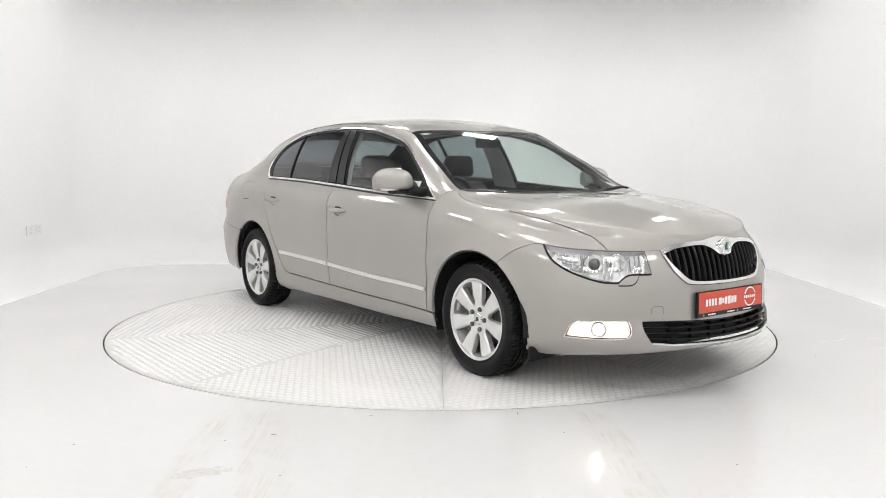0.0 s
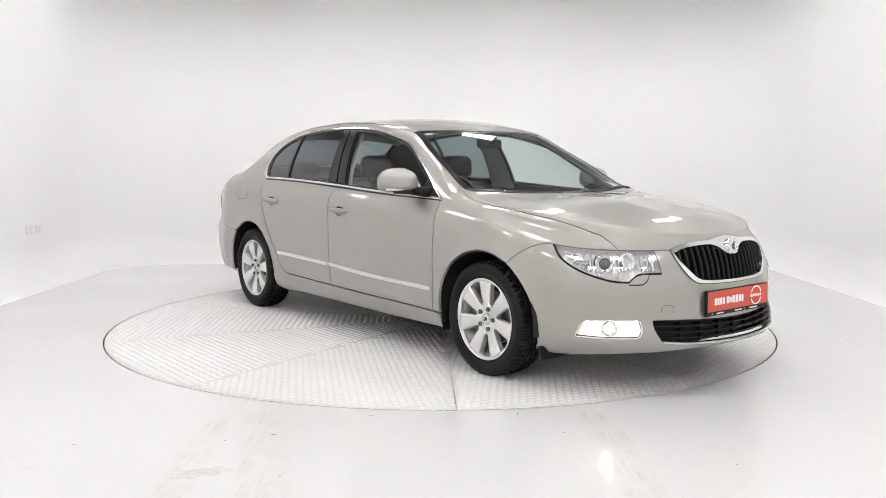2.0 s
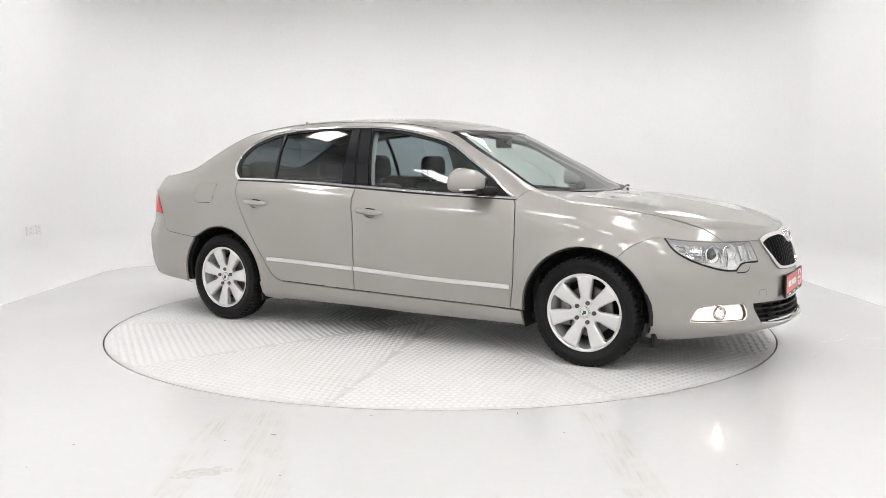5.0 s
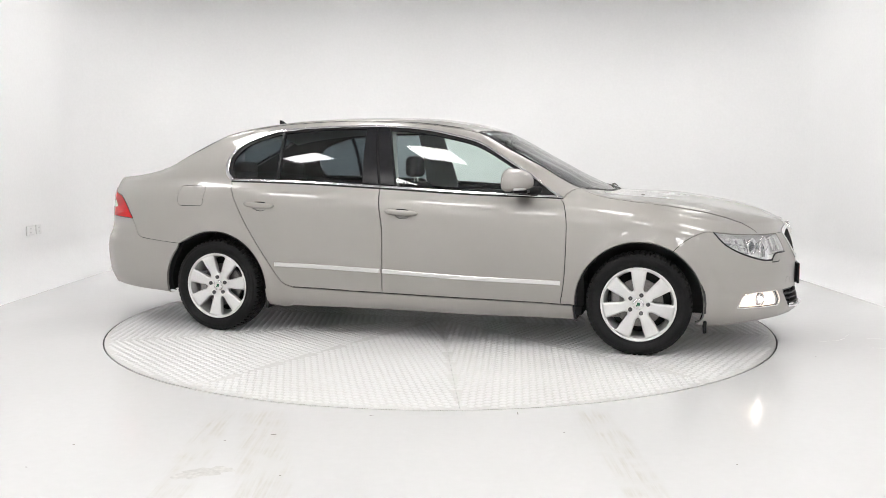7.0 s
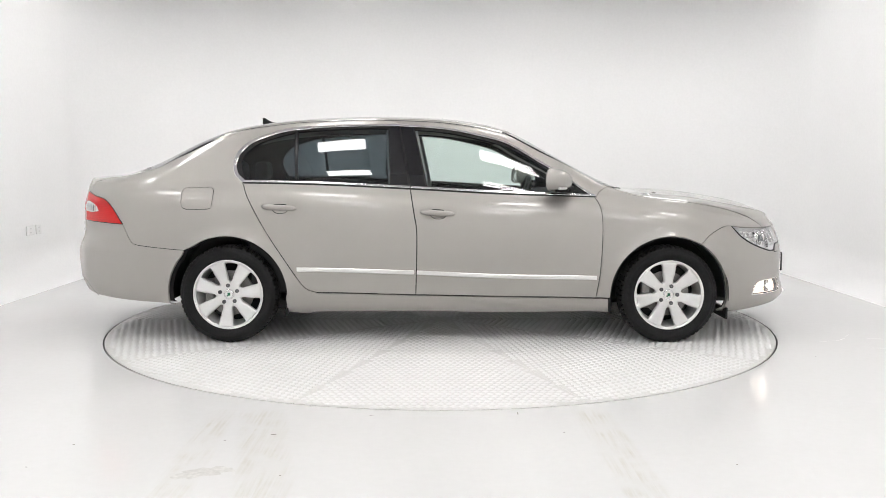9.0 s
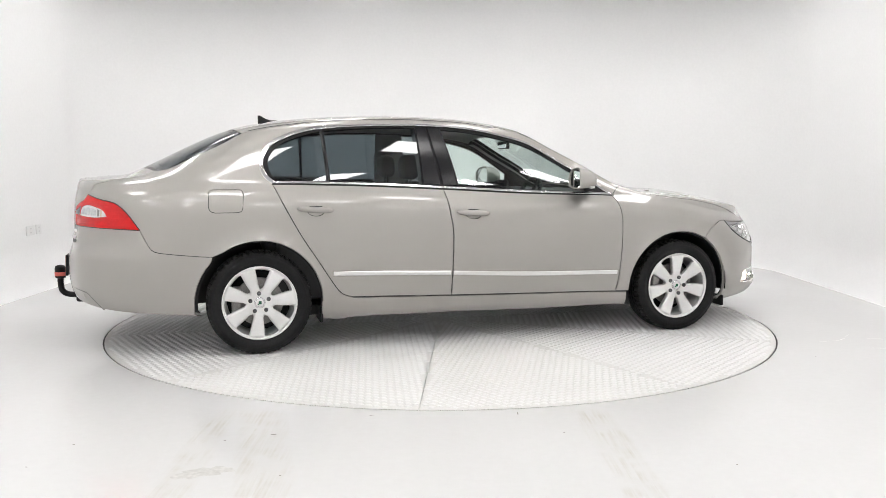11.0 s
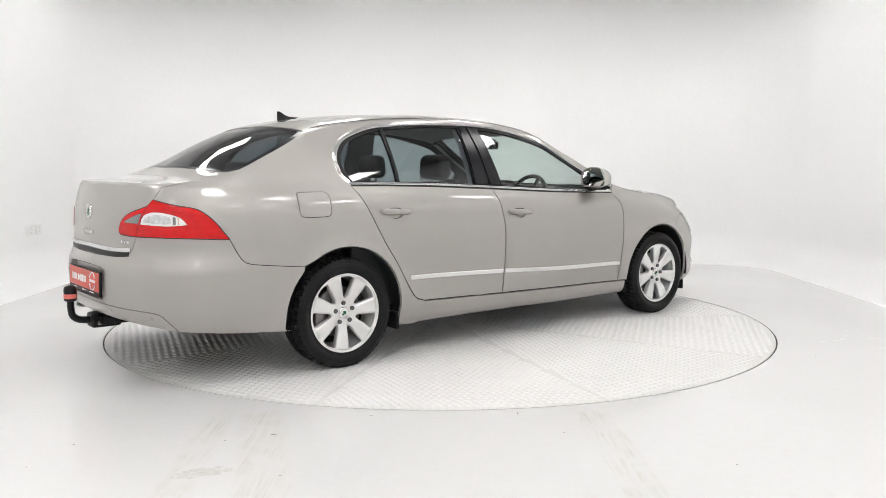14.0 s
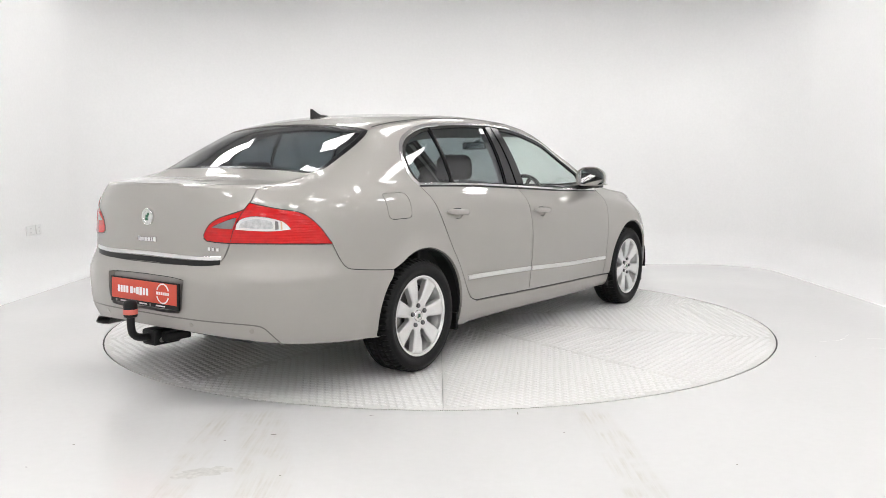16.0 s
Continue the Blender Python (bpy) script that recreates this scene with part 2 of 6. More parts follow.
def surf(q, s):
    """Points of the right half of the body (y below 0), its long edges rounded."""
    q, s = np.broadcast_arrays(np.asarray(q, float), np.asarray(s, float))
    d = 0.13 * np.exp(-((s - 1) / 0.16) ** 2) + 0.035 * np.exp(-(s / 0.05) ** 2)
    return sum(w * surf_raw(q, np.minimum(s + d * k, 2)) for k, w in ((-1, 0.1), (-0.66, 0.14), (-0.33, 0.17), (0, 0.18), (0.33, 0.17), (0.66, 0.14), (1, 0.1)))
CAR_SHIFT = 0.035
# ---- room: a white photo bay with rounded foot and corners ----
WX, WY0, WY1, WZ = 3.82, -6.95, 3.62, 3.45


def room():
    # floor, with a round hole for the turntable
    bm = bmesh.new()
    n = 96
    inner = [bm.verts.new((2.2815 * math.cos(2 * math.pi * i / n), 2.2815 * math.sin(2 * math.pi * i / n), 0)) for i in range(n)]
    pit = [bm.verts.new((v.co.x, v.co.y, -0.12)) for v in inner]
    outer = []
    for i in range(n):
        a = 2 * math.pi * i / n
        c, s = math.cos(a), math.sin(a)
        k = min((WX + 0.1) / max(abs(c), 1e-6), ((WY1 + 0.1) if s > 0 else 3.9) / max(abs(s), 1e-6))
        outer.append(bm.verts.new((c * k, s * k, 0)))
    for i in range(n):
        j = (i + 1) % n
        bm.faces.new((inner[i], outer[i], outer[j], inner[j]))
        bm.faces.new((inner[i], inner[j], pit[j], pit[i]))
    bm.faces.new(pit)
    for x, y in ((1, 1), (-1, 1), (1, -1), (-1, -1)):
        cx, cy = x * (WX + 0.1), (WY1 + 0.1) if y > 0 else -3.9
        q = [o for o in outer if o.co.x * x > 0 and o.co.y * y > 0]
        ex = max((o for o in q if abs(abs(o.co.x) - WX - 0.1) < 1e-4), key=lambda o: abs(o.co.y))
        ey = max((o for o in q if abs(o.co.y - cy) < 1e-4), key=lambda o: abs(o.co.x))
        bm.faces.new((ex, bm.verts.new((cx, cy, 0)), ey))
    a = [bm.verts.new(p) for p in ((-WX - 0.1, -3.9, 0), (WX + 0.1, -3.9, 0), (WX + 0.1, WY0 - 0.1, 0), (-WX - 0.1, WY0 - 0.1, 0))]
    bm.faces.new(a)
    bmesh.ops.remove_doubles(bm, verts=bm.verts, dist=1e-4)
    bmesh.ops.recalc_face_normals(bm, faces=bm.faces)
    for f in bm.faces:
        if f.normal.z < -0.5:
            f.normal_flip()
    tagged(part("floor", bm, M_FLOOR), "glossy white painted floor with faint scuffs", "floor", kind="structure")
    bm = bmesh.new()
    block(bm, -WX - 0.1, WX + 0.1, WY0 - 0.1, WY1 + 0.1, WZ, WZ + 0.1)
    tagged(part("ceiling", bm, M_CEIL), "pale grey ceiling with square light panels", "ceiling", kind="structure")
    # walls, with a small cove where they meet the floor
    cove = [(0.35 * (1 - math.sin(a)), 0.35 * (1 - math.cos(a))) for a in np.linspace(0, math.pi / 2, 25)]
    prof = [(-0.1, WZ), (-0.1, 0.0)] + cove + [(0.0, WZ)]
    r = 1.0
    plan = {"wall_west": [(-WX, WY0, 1, 0), (-WX, WY1 - r, 1, 0)], "wall_east": [(WX, WY1 - r, -1, 0), (WX, WY0, -1, 0)],
            # the unseen south wall is added, set close to bounce light onto the car
            "wall_north": [(-WX + r, WY1, 0, -1), (WX - r, WY1, 0, -1)], "bounce_wall_south": [(WX, WY0, 0, 1), (-WX, WY0, 0, 1)]}
    for name, sx in (("corner_west", -1), ("corner_east", 1)):
        plan[name] = [(sx * (WX - r + r * math.cos(a)), WY1 - r + r * math.sin(a), -sx * math.cos(a), -math.sin(a)) for a in np.linspace(0, math.pi / 2, 25)]
    for name, line in plan.items():
        bm = bmesh.new()
        rows = [[bm.verts.new((x + nx * o, y + ny * o, z - 0.0008)) for o, z in prof] for x, y, nx, ny in line]
        m = len(prof)
        for a, b in zip(rows, rows[1:]):
            for i in range(m):
                f = bm.faces.new((a[i], b[i], b[(i + 1) % m], a[(i + 1) % m]))
                f.smooth = 2 <= i < m - 1
        bmesh.ops.recalc_face_normals(bm, faces=bm.faces)
        label = "rounded white corner of the wall" if "corner" in name else "smooth white painted wall curving into the floor"
        tagged(part(name, bm, M_WALL), label, "wall", kind="structure")


def ceiling_light(x, y, sx, sy):
    lamp = tagged(new("ceiling_light"), "lit white rectangular panel light on the ceiling", "ceiling light", "ceiling lights")
    lamp.location = (x, y, WZ)
    bm = bmesh.new()
    for a, b, c, d in ((-sx, sx, -sy, -sy + 0.02), (-sx, sx, sy - 0.02, sy), (-sx, -sx + 0.02, -sy + 0.02, sy - 0.02), (sx - 0.02, sx, -sy + 0.02, sy - 0.02)):
        block(bm, a, b, c, d, -0.035, -0.002, 0.003, 1)
    part("frame", bm, M_TRIMWHITE, lamp, "white metal frame")
    bm = bmesh.new()
    block(bm, -sx + 0.02, sx - 0.02, -sy + 0.02, sy - 0.02, -0.028, -0.006)
    part("diffuser", bm, M_LIGHT, lamp, "glowing white diffuser")
    return lamp


def wall_socket(y, z, w):
    ob = tagged(new("wall_socket"), "small white plastic socket plate on the wall", "socket", "wall sockets")
    ob.location = (-WX, y, z)
    bm = bmesh.new()
    block(bm, 0.001, 0.012, -w / 2, w / 2, -0.045, 0.045, 0.004, 2)
    part("plate", bm, M_SOCKET, ob)
    for dz in (-0.018, 0.018):
        bm = bmesh.new()
        block(bm, 0.012, 0.0135, -0.012, 0.012, dz - 0.007, dz + 0.007)
        part("switch", bm, M_SOCKET2, ob, "grey rocker")


M_TRIMWHITE = mat("white_enamel", (0.8, 0.8, 0.8), 0.4)
M_SOCKET = mat("white_plastic", (0.80, 0.80, 0.795), 0.4)
M_SOCKET2 = mat("grey_plastic", (0.68, 0.68, 0.68), 0.4)
room()
wall_socket(1.79, 0.50, 0.15)
wall_socket(1.95, 0.50, 0.10)
for x in LAMP_X:
    for y in LAMP_Y:
        ceiling_light(x, y, *LAMP_HALF)


# ---- turntable: ten sector plates with a raised lozenge tread ----
def turntable():
    ob = tagged(new("turntable"), "round white steel turntable with a raised lozenge tread", "turntable")
    R = 2.2705
    for k in range(10):
        a0 = radians(36 * k)
        bm = bmesh.new()
        steps = 14
        gap = 0.0015
        arc = []
        for i in range(steps + 1):
            a = a0 + radians(36) * i / steps
            arc.append((R * math.cos(a), R * math.sin(a)))
        mid = a0 + radians(18)
        hub = [(gap * 3 * math.cos(mid), gap * 3 * math.sin(mid))]
        arc[0] = (arc[0][0] - gap * math.sin(a0), arc[0][1] + gap * math.cos(a0))
        arc[-1] = (arc[-1][0] + gap * math.sin(a0 + radians(36)), arc[-1][1] - gap * math.cos(a0 + radians(36)))
        top = [bm.verts.new((x, y, 0.0)) for x, y in hub + arc]
        low = [bm.verts.new((x, y, -0.02)) for x, y in hub + arc]
        bm.faces.new(top)
        for i in range(len(top)):
            j = (i + 1) % len(top)
            bm.faces.new((top[i], low[i], low[j], top[j]))
        plate = part("plate", bm, M_PLATEBASE, ob)
        # tread
        px, py = 0.041, 0.043
        V, F = [], []
        ca, sa = math.cos(mid), math.sin(mid)
        for r in range(int(R / py) + 1):
            u = (r + 0.5) * py
            half = u * math.tan(radians(18))
            m = int(half / px) + 1
            for c in range(-m, m + 1):
                w = (c + 0.5 * (r % 2)) * px
                if abs(w) > half - 0.0195 or math.hypot(u, w) > R - 0.03:
                    continue
                i = len(V)
                a, b, h = 0.0200, 0.0212, 0.0042
                for k, dz in ((1.0, 0.0), (0.55, h)):
                    for du, dw in ((1, 0), (0.55, 0.62), (0, 1), (-0.55, 0.62), (-1, 0), (-0.55, -0.62), (0, -1), (0.55, -0.62)):
                        U, W = u + du * b * k, w + dw * a * k
                        V.append((U * ca - W * sa, U * sa + W * ca, dz))
                F += [(i + k, i + (k + 1) % 8, i + 8 + (k + 1) % 8, i + 8 + k) for k in range(8)] + [tuple(range(i + 8, i + 16))]
        tread = mesh("tread", V, F, M_PLATE, plate, smooth=False)
        tread["kind"] = "stuff"
    # dark strip laid in the edge gap; its black stands for the shade there
    bm = bmesh.new()
    lathe(bm, [(R + 0.001, -0.02), (R + 0.001, -0.004), (R + 0.0105, -0.004), (R + 0.0105, -0.02)], 128, "z")
    part("rim", bm, M_GAP, ob, "dark strip standing for shade in the edge gap")
    return ob


turntable_ob = turntable()


def floor_dirt():
    """Specks, a worn patch and thin cracks on the floor paint."""
    rnd = random.Random(5)
    bm = bmesh.new()
    for x, y, a, b in ((-1.48, -2.75, 0.006, 0.005), (-0.884, -2.70, 0.006, 0.005), (-0.584, -3.09, 0.005, 0.004), (1.117, -2.98, 0.005, 0.004), (0.52, -2.6, 0.004, 0.004), (-0.31, -2.36, 0.012, 0.003),
                       (-1.55, -3.0, 0.009, 0.003), (-0.70, -2.62, 0.012, 0.006), (0.35, -2.33, 0.003, 0.02), (2.2, -1.2, 0.004, 0.004)):
        v = [bm.verts.new((x + a * math.cos(t) * rnd.uniform(0.6, 1.1), y + b * math.sin(t) * rnd.uniform(0.6, 1.1), 0.0012)) for t in np.linspace(0, 2 * math.pi, 9, endpoint=False)]
        bm.faces.new(v)
    ob = tagged(part("dirt", bm, M_SPECK), "dark specks of dirt on the white floor", "dirt", kind="stuff")
    bm = bmesh.new()
    v = [bm.verts.new((-0.88 + 0.11 * math.cos(t) * rnd.uniform(0.55, 1.1) + 0.05 * math.sin(t), -3.06 + 0.07 * math.sin(t) * rnd.uniform(0.6, 1.1), 0.0010)) for t in np.linspace(0, 2 * math.pi, 26, endpoint=False)]
    bm.faces.new(v)
    tagged(part("worn_patch", bm, M_WORN), "worn greyish patch in the floor paint", "stain", kind="stuff")
    for x0, y0, n, d in ((2.40, -0.80, 9, 0.05), (2.62, -0.98, 7, 0.04), (2.75, -0.70, 6, 0.05)):
        bm = bmesh.new()
        p = Vector((x0, y0, 0))
        a = rnd.uniform(-0.5, 0.3)
        prev = None
        for k in range(n):
            w = 0.0022 * rnd.uniform(0.4, 1.2)
            row = [bm.verts.new((p.x, p.y - w, 0.001)), bm.verts.new((p.x, p.y + w, 0.001))]
            if prev:
                bm.faces.new((prev[0], row[0], row[1], prev[1]))
            prev = row
            a += rnd.uniform(-0.7, 0.7)
            p = p + Vector((d * math.cos(a * 0.6), d * math.sin(a * 0.6), 0))
        tagged(part("floor_crack", bm, M_CRACK), "thin grey crack in the floor paint", "crack", "floor cracks", kind="stuff")


M_SPECK = mat("dark_dirt", (0.12, 0.10, 0.09), 0.8)
M_WORN = mat("worn_floor_paint", (0.665, 0.655, 0.635), 0.2, grain=0.12, scale=60, stain=0.12, stain_scale=14)
M_CRACK = mat("grey_crack", (0.60, 0.59, 0.575), 0.7)
floor_dirt()
# ---- panel builder ----
from mathutils import geometry


def spline(pts, n=10):
    """A smooth line through points; two points give a straight one."""
    P = np.array(pts, float)
    if len(P) == 2:
        return P[0] + (P[1] - P[0]) * np.linspace(0, 1, n)[:, None]
    E = np.vstack([2 * P[0] - P[1], P, 2 * P[-1] - P[-2]])
    out = []
    for i in range(1, len(E) - 2):
        t = np.linspace(0, 1, n, endpoint=False)[:, None]
        a, b, c, d = E[i - 1:i + 3]
        out.append(0.5 * (2 * b + (c - a) * t + (2 * a - 5 * b + 4 * c - d) * t ** 2 + (3 * b - 3 * c + d - a) * t ** 3))
    return np.vstack(out + [P[-1:]])


def resample(line, place, step):
    """Even steps along a line, measured where place() puts it."""
    W = place(line)
    d = np.concatenate([[0], np.cumsum(np.linalg.norm(np.diff(W, axis=0), axis=1))])
    if d[-1] < 1e-6:
        return line[[0, -1]]
    n = max(int(round(d[-1] / step)), 1)
    t = np.linspace(0, d[-1], n + 1)
    return np.stack([np.interp(t, d, line[:, k]) for k in range(line.shape[1])], -1)


def loop(segs, place, step=0.025):
    """A closed outline from smooth segments that meet in corners."""
    out = []
    for i, s in enumerate(segs):
        s = list(s)
        if i + 1 < len(segs) or True:
            nxt = segs[(i + 1) % len(segs)][0]
            r = resample(spline(s), place, step)
            out += [tuple(p) for p in r]
            if np.hypot(*(np.array(s[-1]) - nxt)) > 1e-6:
                out += [tuple(p) for p in resample(spline([s[-1], nxt]), place, step)[1:-1]]
    keep = []
    for p in out:
        if not keep or np.hypot(p[0] - keep[-1][0], p[1] - keep[-1][1]) > 1e-5:
            keep.append(p)
    if np.hypot(keep[0][0] - keep[-1][0], keep[0][1] - keep[-1][1]) < 1e-5:
        keep.pop()
    return np.array(keep)


def inside(pts, poly):
    x, y = pts[:, 0], pts[:, 1]
    res = np.zeros(len(pts), bool)
    a = poly
    b = np.roll(poly, -1, 0)
    for (x0, y0), (x1, y1) in zip(a, b):
        if y0 == y1:
            continue
        hit = ((y0 > y) != (y1 > y)) & (x < (x1 - x0) * (y - y0) / (y1 - y0) + x0)
        res ^= hit
    return res


def near(pts, poly):
    """Distance of points to an outline."""
    best = np.full(len(pts), 1e9)
    for a, b in zip(poly, np.roll(poly, -1, 0)):
        d = b - a
        t = np.clip(((pts - a) @ d) / max(d @ d, 1e-12), 0, 1)
        best = np.minimum(best, np.linalg.norm(pts - a - t[:, None] * d, axis=1))
    return best


def fill(loops, grid, room_=0.012):
    """Triangles inside the first loop and outside the others, with the grid's points in it."""
    g = grid[inside(grid, loops[0])] if len(grid) else grid
    for h in loops[1:]:
        g = g[~inside(g, h)]
    for h in loops:
        if len(g):
            g = g[near(g, h) > room_]
    verts = [Vector(p) for h in loops for p in h]
    edges, at = [], 0
    for h in loops:
        n = len(h)
        edges += [(at + i, at + (i + 1) % n) for i in range(n)]
        at += n
    verts += [Vector(p) for p in g]
    v, _, f, *_ = geometry.delaunay_2d_cdt(verts, edges, [], 0, 1e-6)
    v = np.array([tuple(p) for p in v])
    f = np.array([t for t in f if len(t) == 3])
    c = v[f].mean(1)
    ok = inside(c, loops[0])
    for h in loops[1:]:
        ok &= ~inside(c, h)
    return v, f[ok]


KV = 0.42  # metres to one unit of s above the belt, about


def to_flat(p):
    p = np.asarray(p, float)
    return np.stack([p[:, 0], np.where(p[:, 1] > 0, p[:, 1] * KV, p[:, 1])], -1)


def from_flat(p):
    return p[:, 0], np.where(p[:, 1] > 0, p[:, 1] / KV, p[:, 1])


def normals(q, s):
    q0 = q
    e = 0.006
    q = np.where(s > -0.03, np.clip(q, QR + 0.05, QF - 0.05), q)
    a = surf(np.clip(q + e, QR, QF), s) - surf(np.clip(q - e, QR, QF), s)
    es = np.where(s > 0, e / KV, e)
    b = surf(q, np.minimum(s + es, 2)) - surf(q, s - es)
    n = np.cross(a, b)
    l = np.linalg.norm(n, axis=1)
    n[l < 1e-9] = (0, 0, 1)
    n /= np.maximum(np.linalg.norm(n, axis=1), 1e-12)[:, None]
    w = (np.clip((np.abs(q0) - np.where(q0 > 0, QF - 0.30, -QR - 0.45)) / 0.2, 0, 1) * np.clip(s / 0.02, 0, 1))[:, None]
    n = n * (1 - w) + np.stack([np.where(q0 > 0, 0.45, -0.10), 0 * q0, np.where(q0 > 0, 0.89, 0.995)], -1) * w
    n[(q0 > QF - 0.002) | (q0 < QR + 0.002) | (s > 1.998), 1] = 0
    return n / np.maximum(np.linalg.norm(n, axis=1), 1e-12)[:, None]


def low(*pts):
    """Points given by q and height, as q and s."""
    return [(q, z - float(belt_z(q))) for q, z in pts]


GQ = np.arange(QR, QF, 0.036)
GS = np.concatenate([np.arange(-0.9, -0.005, 0.036), np.arange(0, 2.0, 0.09) * KV])
GRID = np.stack(np.meshgrid(GQ, GS, indexing="ij"), -1).reshape(-1, 2)
FINE = np.stack(np.meshgrid(np.arange(1.1, QF, 0.026), np.arange(-0.2, 2.0, 0.04) * KV, indexing="ij"), -1).reshape(-1, 2)
BACKING = []


def sheet(outer, holes=(), off=0.0, shrink=0.002, lip=0.014, step=0.025, weld=False, flip=False, ridge=None):
    """Vertices, faces and normals of a piece of the body's skin, with its edges turned in."""
    place = lambda p: surf(p[:, 0], np.minimum(p[:, 1], 2))
    loops = [to_flat(loop(outer, place, step))] + [to_flat(loop(h, place, min(step, 0.009))) for h in holes]
    V2, F = fill(loops, FINE if ridge else GRID, 0.014)
    q, s = from_flat(V2)
    q, s = np.clip(q, QR, QF), np.minimum(s, 2.0)
    P, N = surf(q, s), normals(q, s)
    o = off(q, s) if callable(off) else np.full(len(q), off)
    P = P + N * o[:, None]
    if ridge:
        e = 0.004
        x, y = P[:, 0], P[:, 1]
        top = (N[:, 2] > 0.3)[:, None]
        rise = np.stack([0 * x, 0 * x, ridge(x, y)], -1)
        slope = np.stack([ridge(x + e, y) - ridge(x - e, y), ridge(x, y + e) - ridge(x, y - e), 0 * x], -1) / (2 * e)
        P = P + np.where(top, rise, 0)
        N = np.where(top, N - N[:, 2:] * slope, N)
        N /= np.linalg.norm(N, axis=1)[:, None]
    if weld:
        on = (np.abs(P[:, 1]) < 2e-3) & ((s > 1.995) | (q > QF - 0.003) | (q < QR + 0.003))
        P[on, 1] = 0
    else:
        on = np.zeros(len(P), bool)
    A, B, C = P[F[:, 0]], P[F[:, 1]], P[F[:, 2]]
    fn = np.cross(B - A, C - A)
    area = np.linalg.norm(fn, axis=1)
    F, fn = F[area > 1e-9], fn[area > 1e-9]
    bad = (fn * N[F].mean(1)).sum(1) < 0
    F[bad] = F[bad][:, ::-1]
    count = {}
    for t in F:
        for k in range(3):
            a, b, c = int(t[k]), int(t[(k + 1) % 3]), int(t[(k + 2) % 3])
            count.setdefault((min(a, b), max(a, b)), []).append((a, b, c))
    rim = [v[0] for v in count.values() if len(v) == 1 and not (on[v[0][0]] and on[v[0][1]])]
    push = np.zeros_like(P)
    for a, b, c in rim:
        d = P[b] - P[a]
        d /= max(np.linalg.norm(d), 1e-9)
        w = P[c] - P[a]
        w = w - d * (w @ d)
        w /= max(np.linalg.norm(w), 1e-9)
        push[a] += w
        push[b] += w
    ln = np.linalg.norm(push, axis=1)
    mv = ln > 1e-6
    push[mv] /= ln[mv][:, None]
    push[on, 1] = 0
    P = P + push * shrink
    V, NN, FF = [tuple(p) for p in P], [tuple(n) for n in N], [tuple(t) for t in F]
    if lip:
        for a, b, c in rim:
            i = len(V)
            V += [tuple(P[a]), tuple(P[b]), tuple(P[b] - N[b] * lip), tuple(P[a] - N[a] * lip)]
            NN += [(0, 0, 0)] * 4
            FF.append((i + 1, i, i + 3, i + 2))
    return V, FF, NN, on


def twin(V, F, N, on, weld):
    """The other side of the car, by itself or joined on."""
    V2 = [(x, -y, z) for x, y, z in V]
    N2 = [(x, -y, z) for x, y, z in N]
    if not weld:
        return V2, [f[::-1] for f in F], N2
    n = len(V)
    ids = {}
    VV, NN = list(V), list(N)
    for i in range(n):
        if i < len(on) and on[i]:
            ids[i] = i
        else:
            ids[i] = len(VV)
            VV.append(V2[i])
            NN.append(N2[i])
    return VV, list(F) + [tuple(ids[i] for i in f[::-1]) for f in F], NN


def skin(name, V, F, N, material, parent, label=""):
    ob = mesh(name, V, F, material, parent, label)
    n = np.array(N, float)
    auto = np.zeros((len(V), 3))
    for v in ob.data.vertices:
        auto[v.index] = v.normal
    z = np.linalg.norm(n, axis=1) < 0.5
    n[z] = auto[z]
    ob.data.normals_split_custom_set_from_vertices([tuple(v) for v in n])
    return ob


def panel(name, outer, holes=(), material=None, parent=None, label="", weld=False, both=True, back=True, **kw):
    """A panel of the skin: joined over the middle (weld), on both sides, or on the right alone. Returns the made objects."""
    V, F, N, on = sheet(outer, holes, weld=weld, **kw)
    if back:
        o = kw.get("off", 0.0)
        B = sheet(outer, holes, off=(o if not callable(o) else 0.0) - 0.018, shrink=-0.004, lip=0, weld=weld, step=0.05)
        for X in ([twin(*B, True)] if weld else [B[:3], twin(*B, False)]):
            BACKING.append((X[0], X[1]))
    if weld:
        return [skin(name, *twin(V, F, N, on, True), material, parent, label)]
    made = [skin(name, V, F, N, material, parent, label)]
    if both:
        made.append(skin(name, *twin(V, F, N, on, False), material, parent, label))
    return made


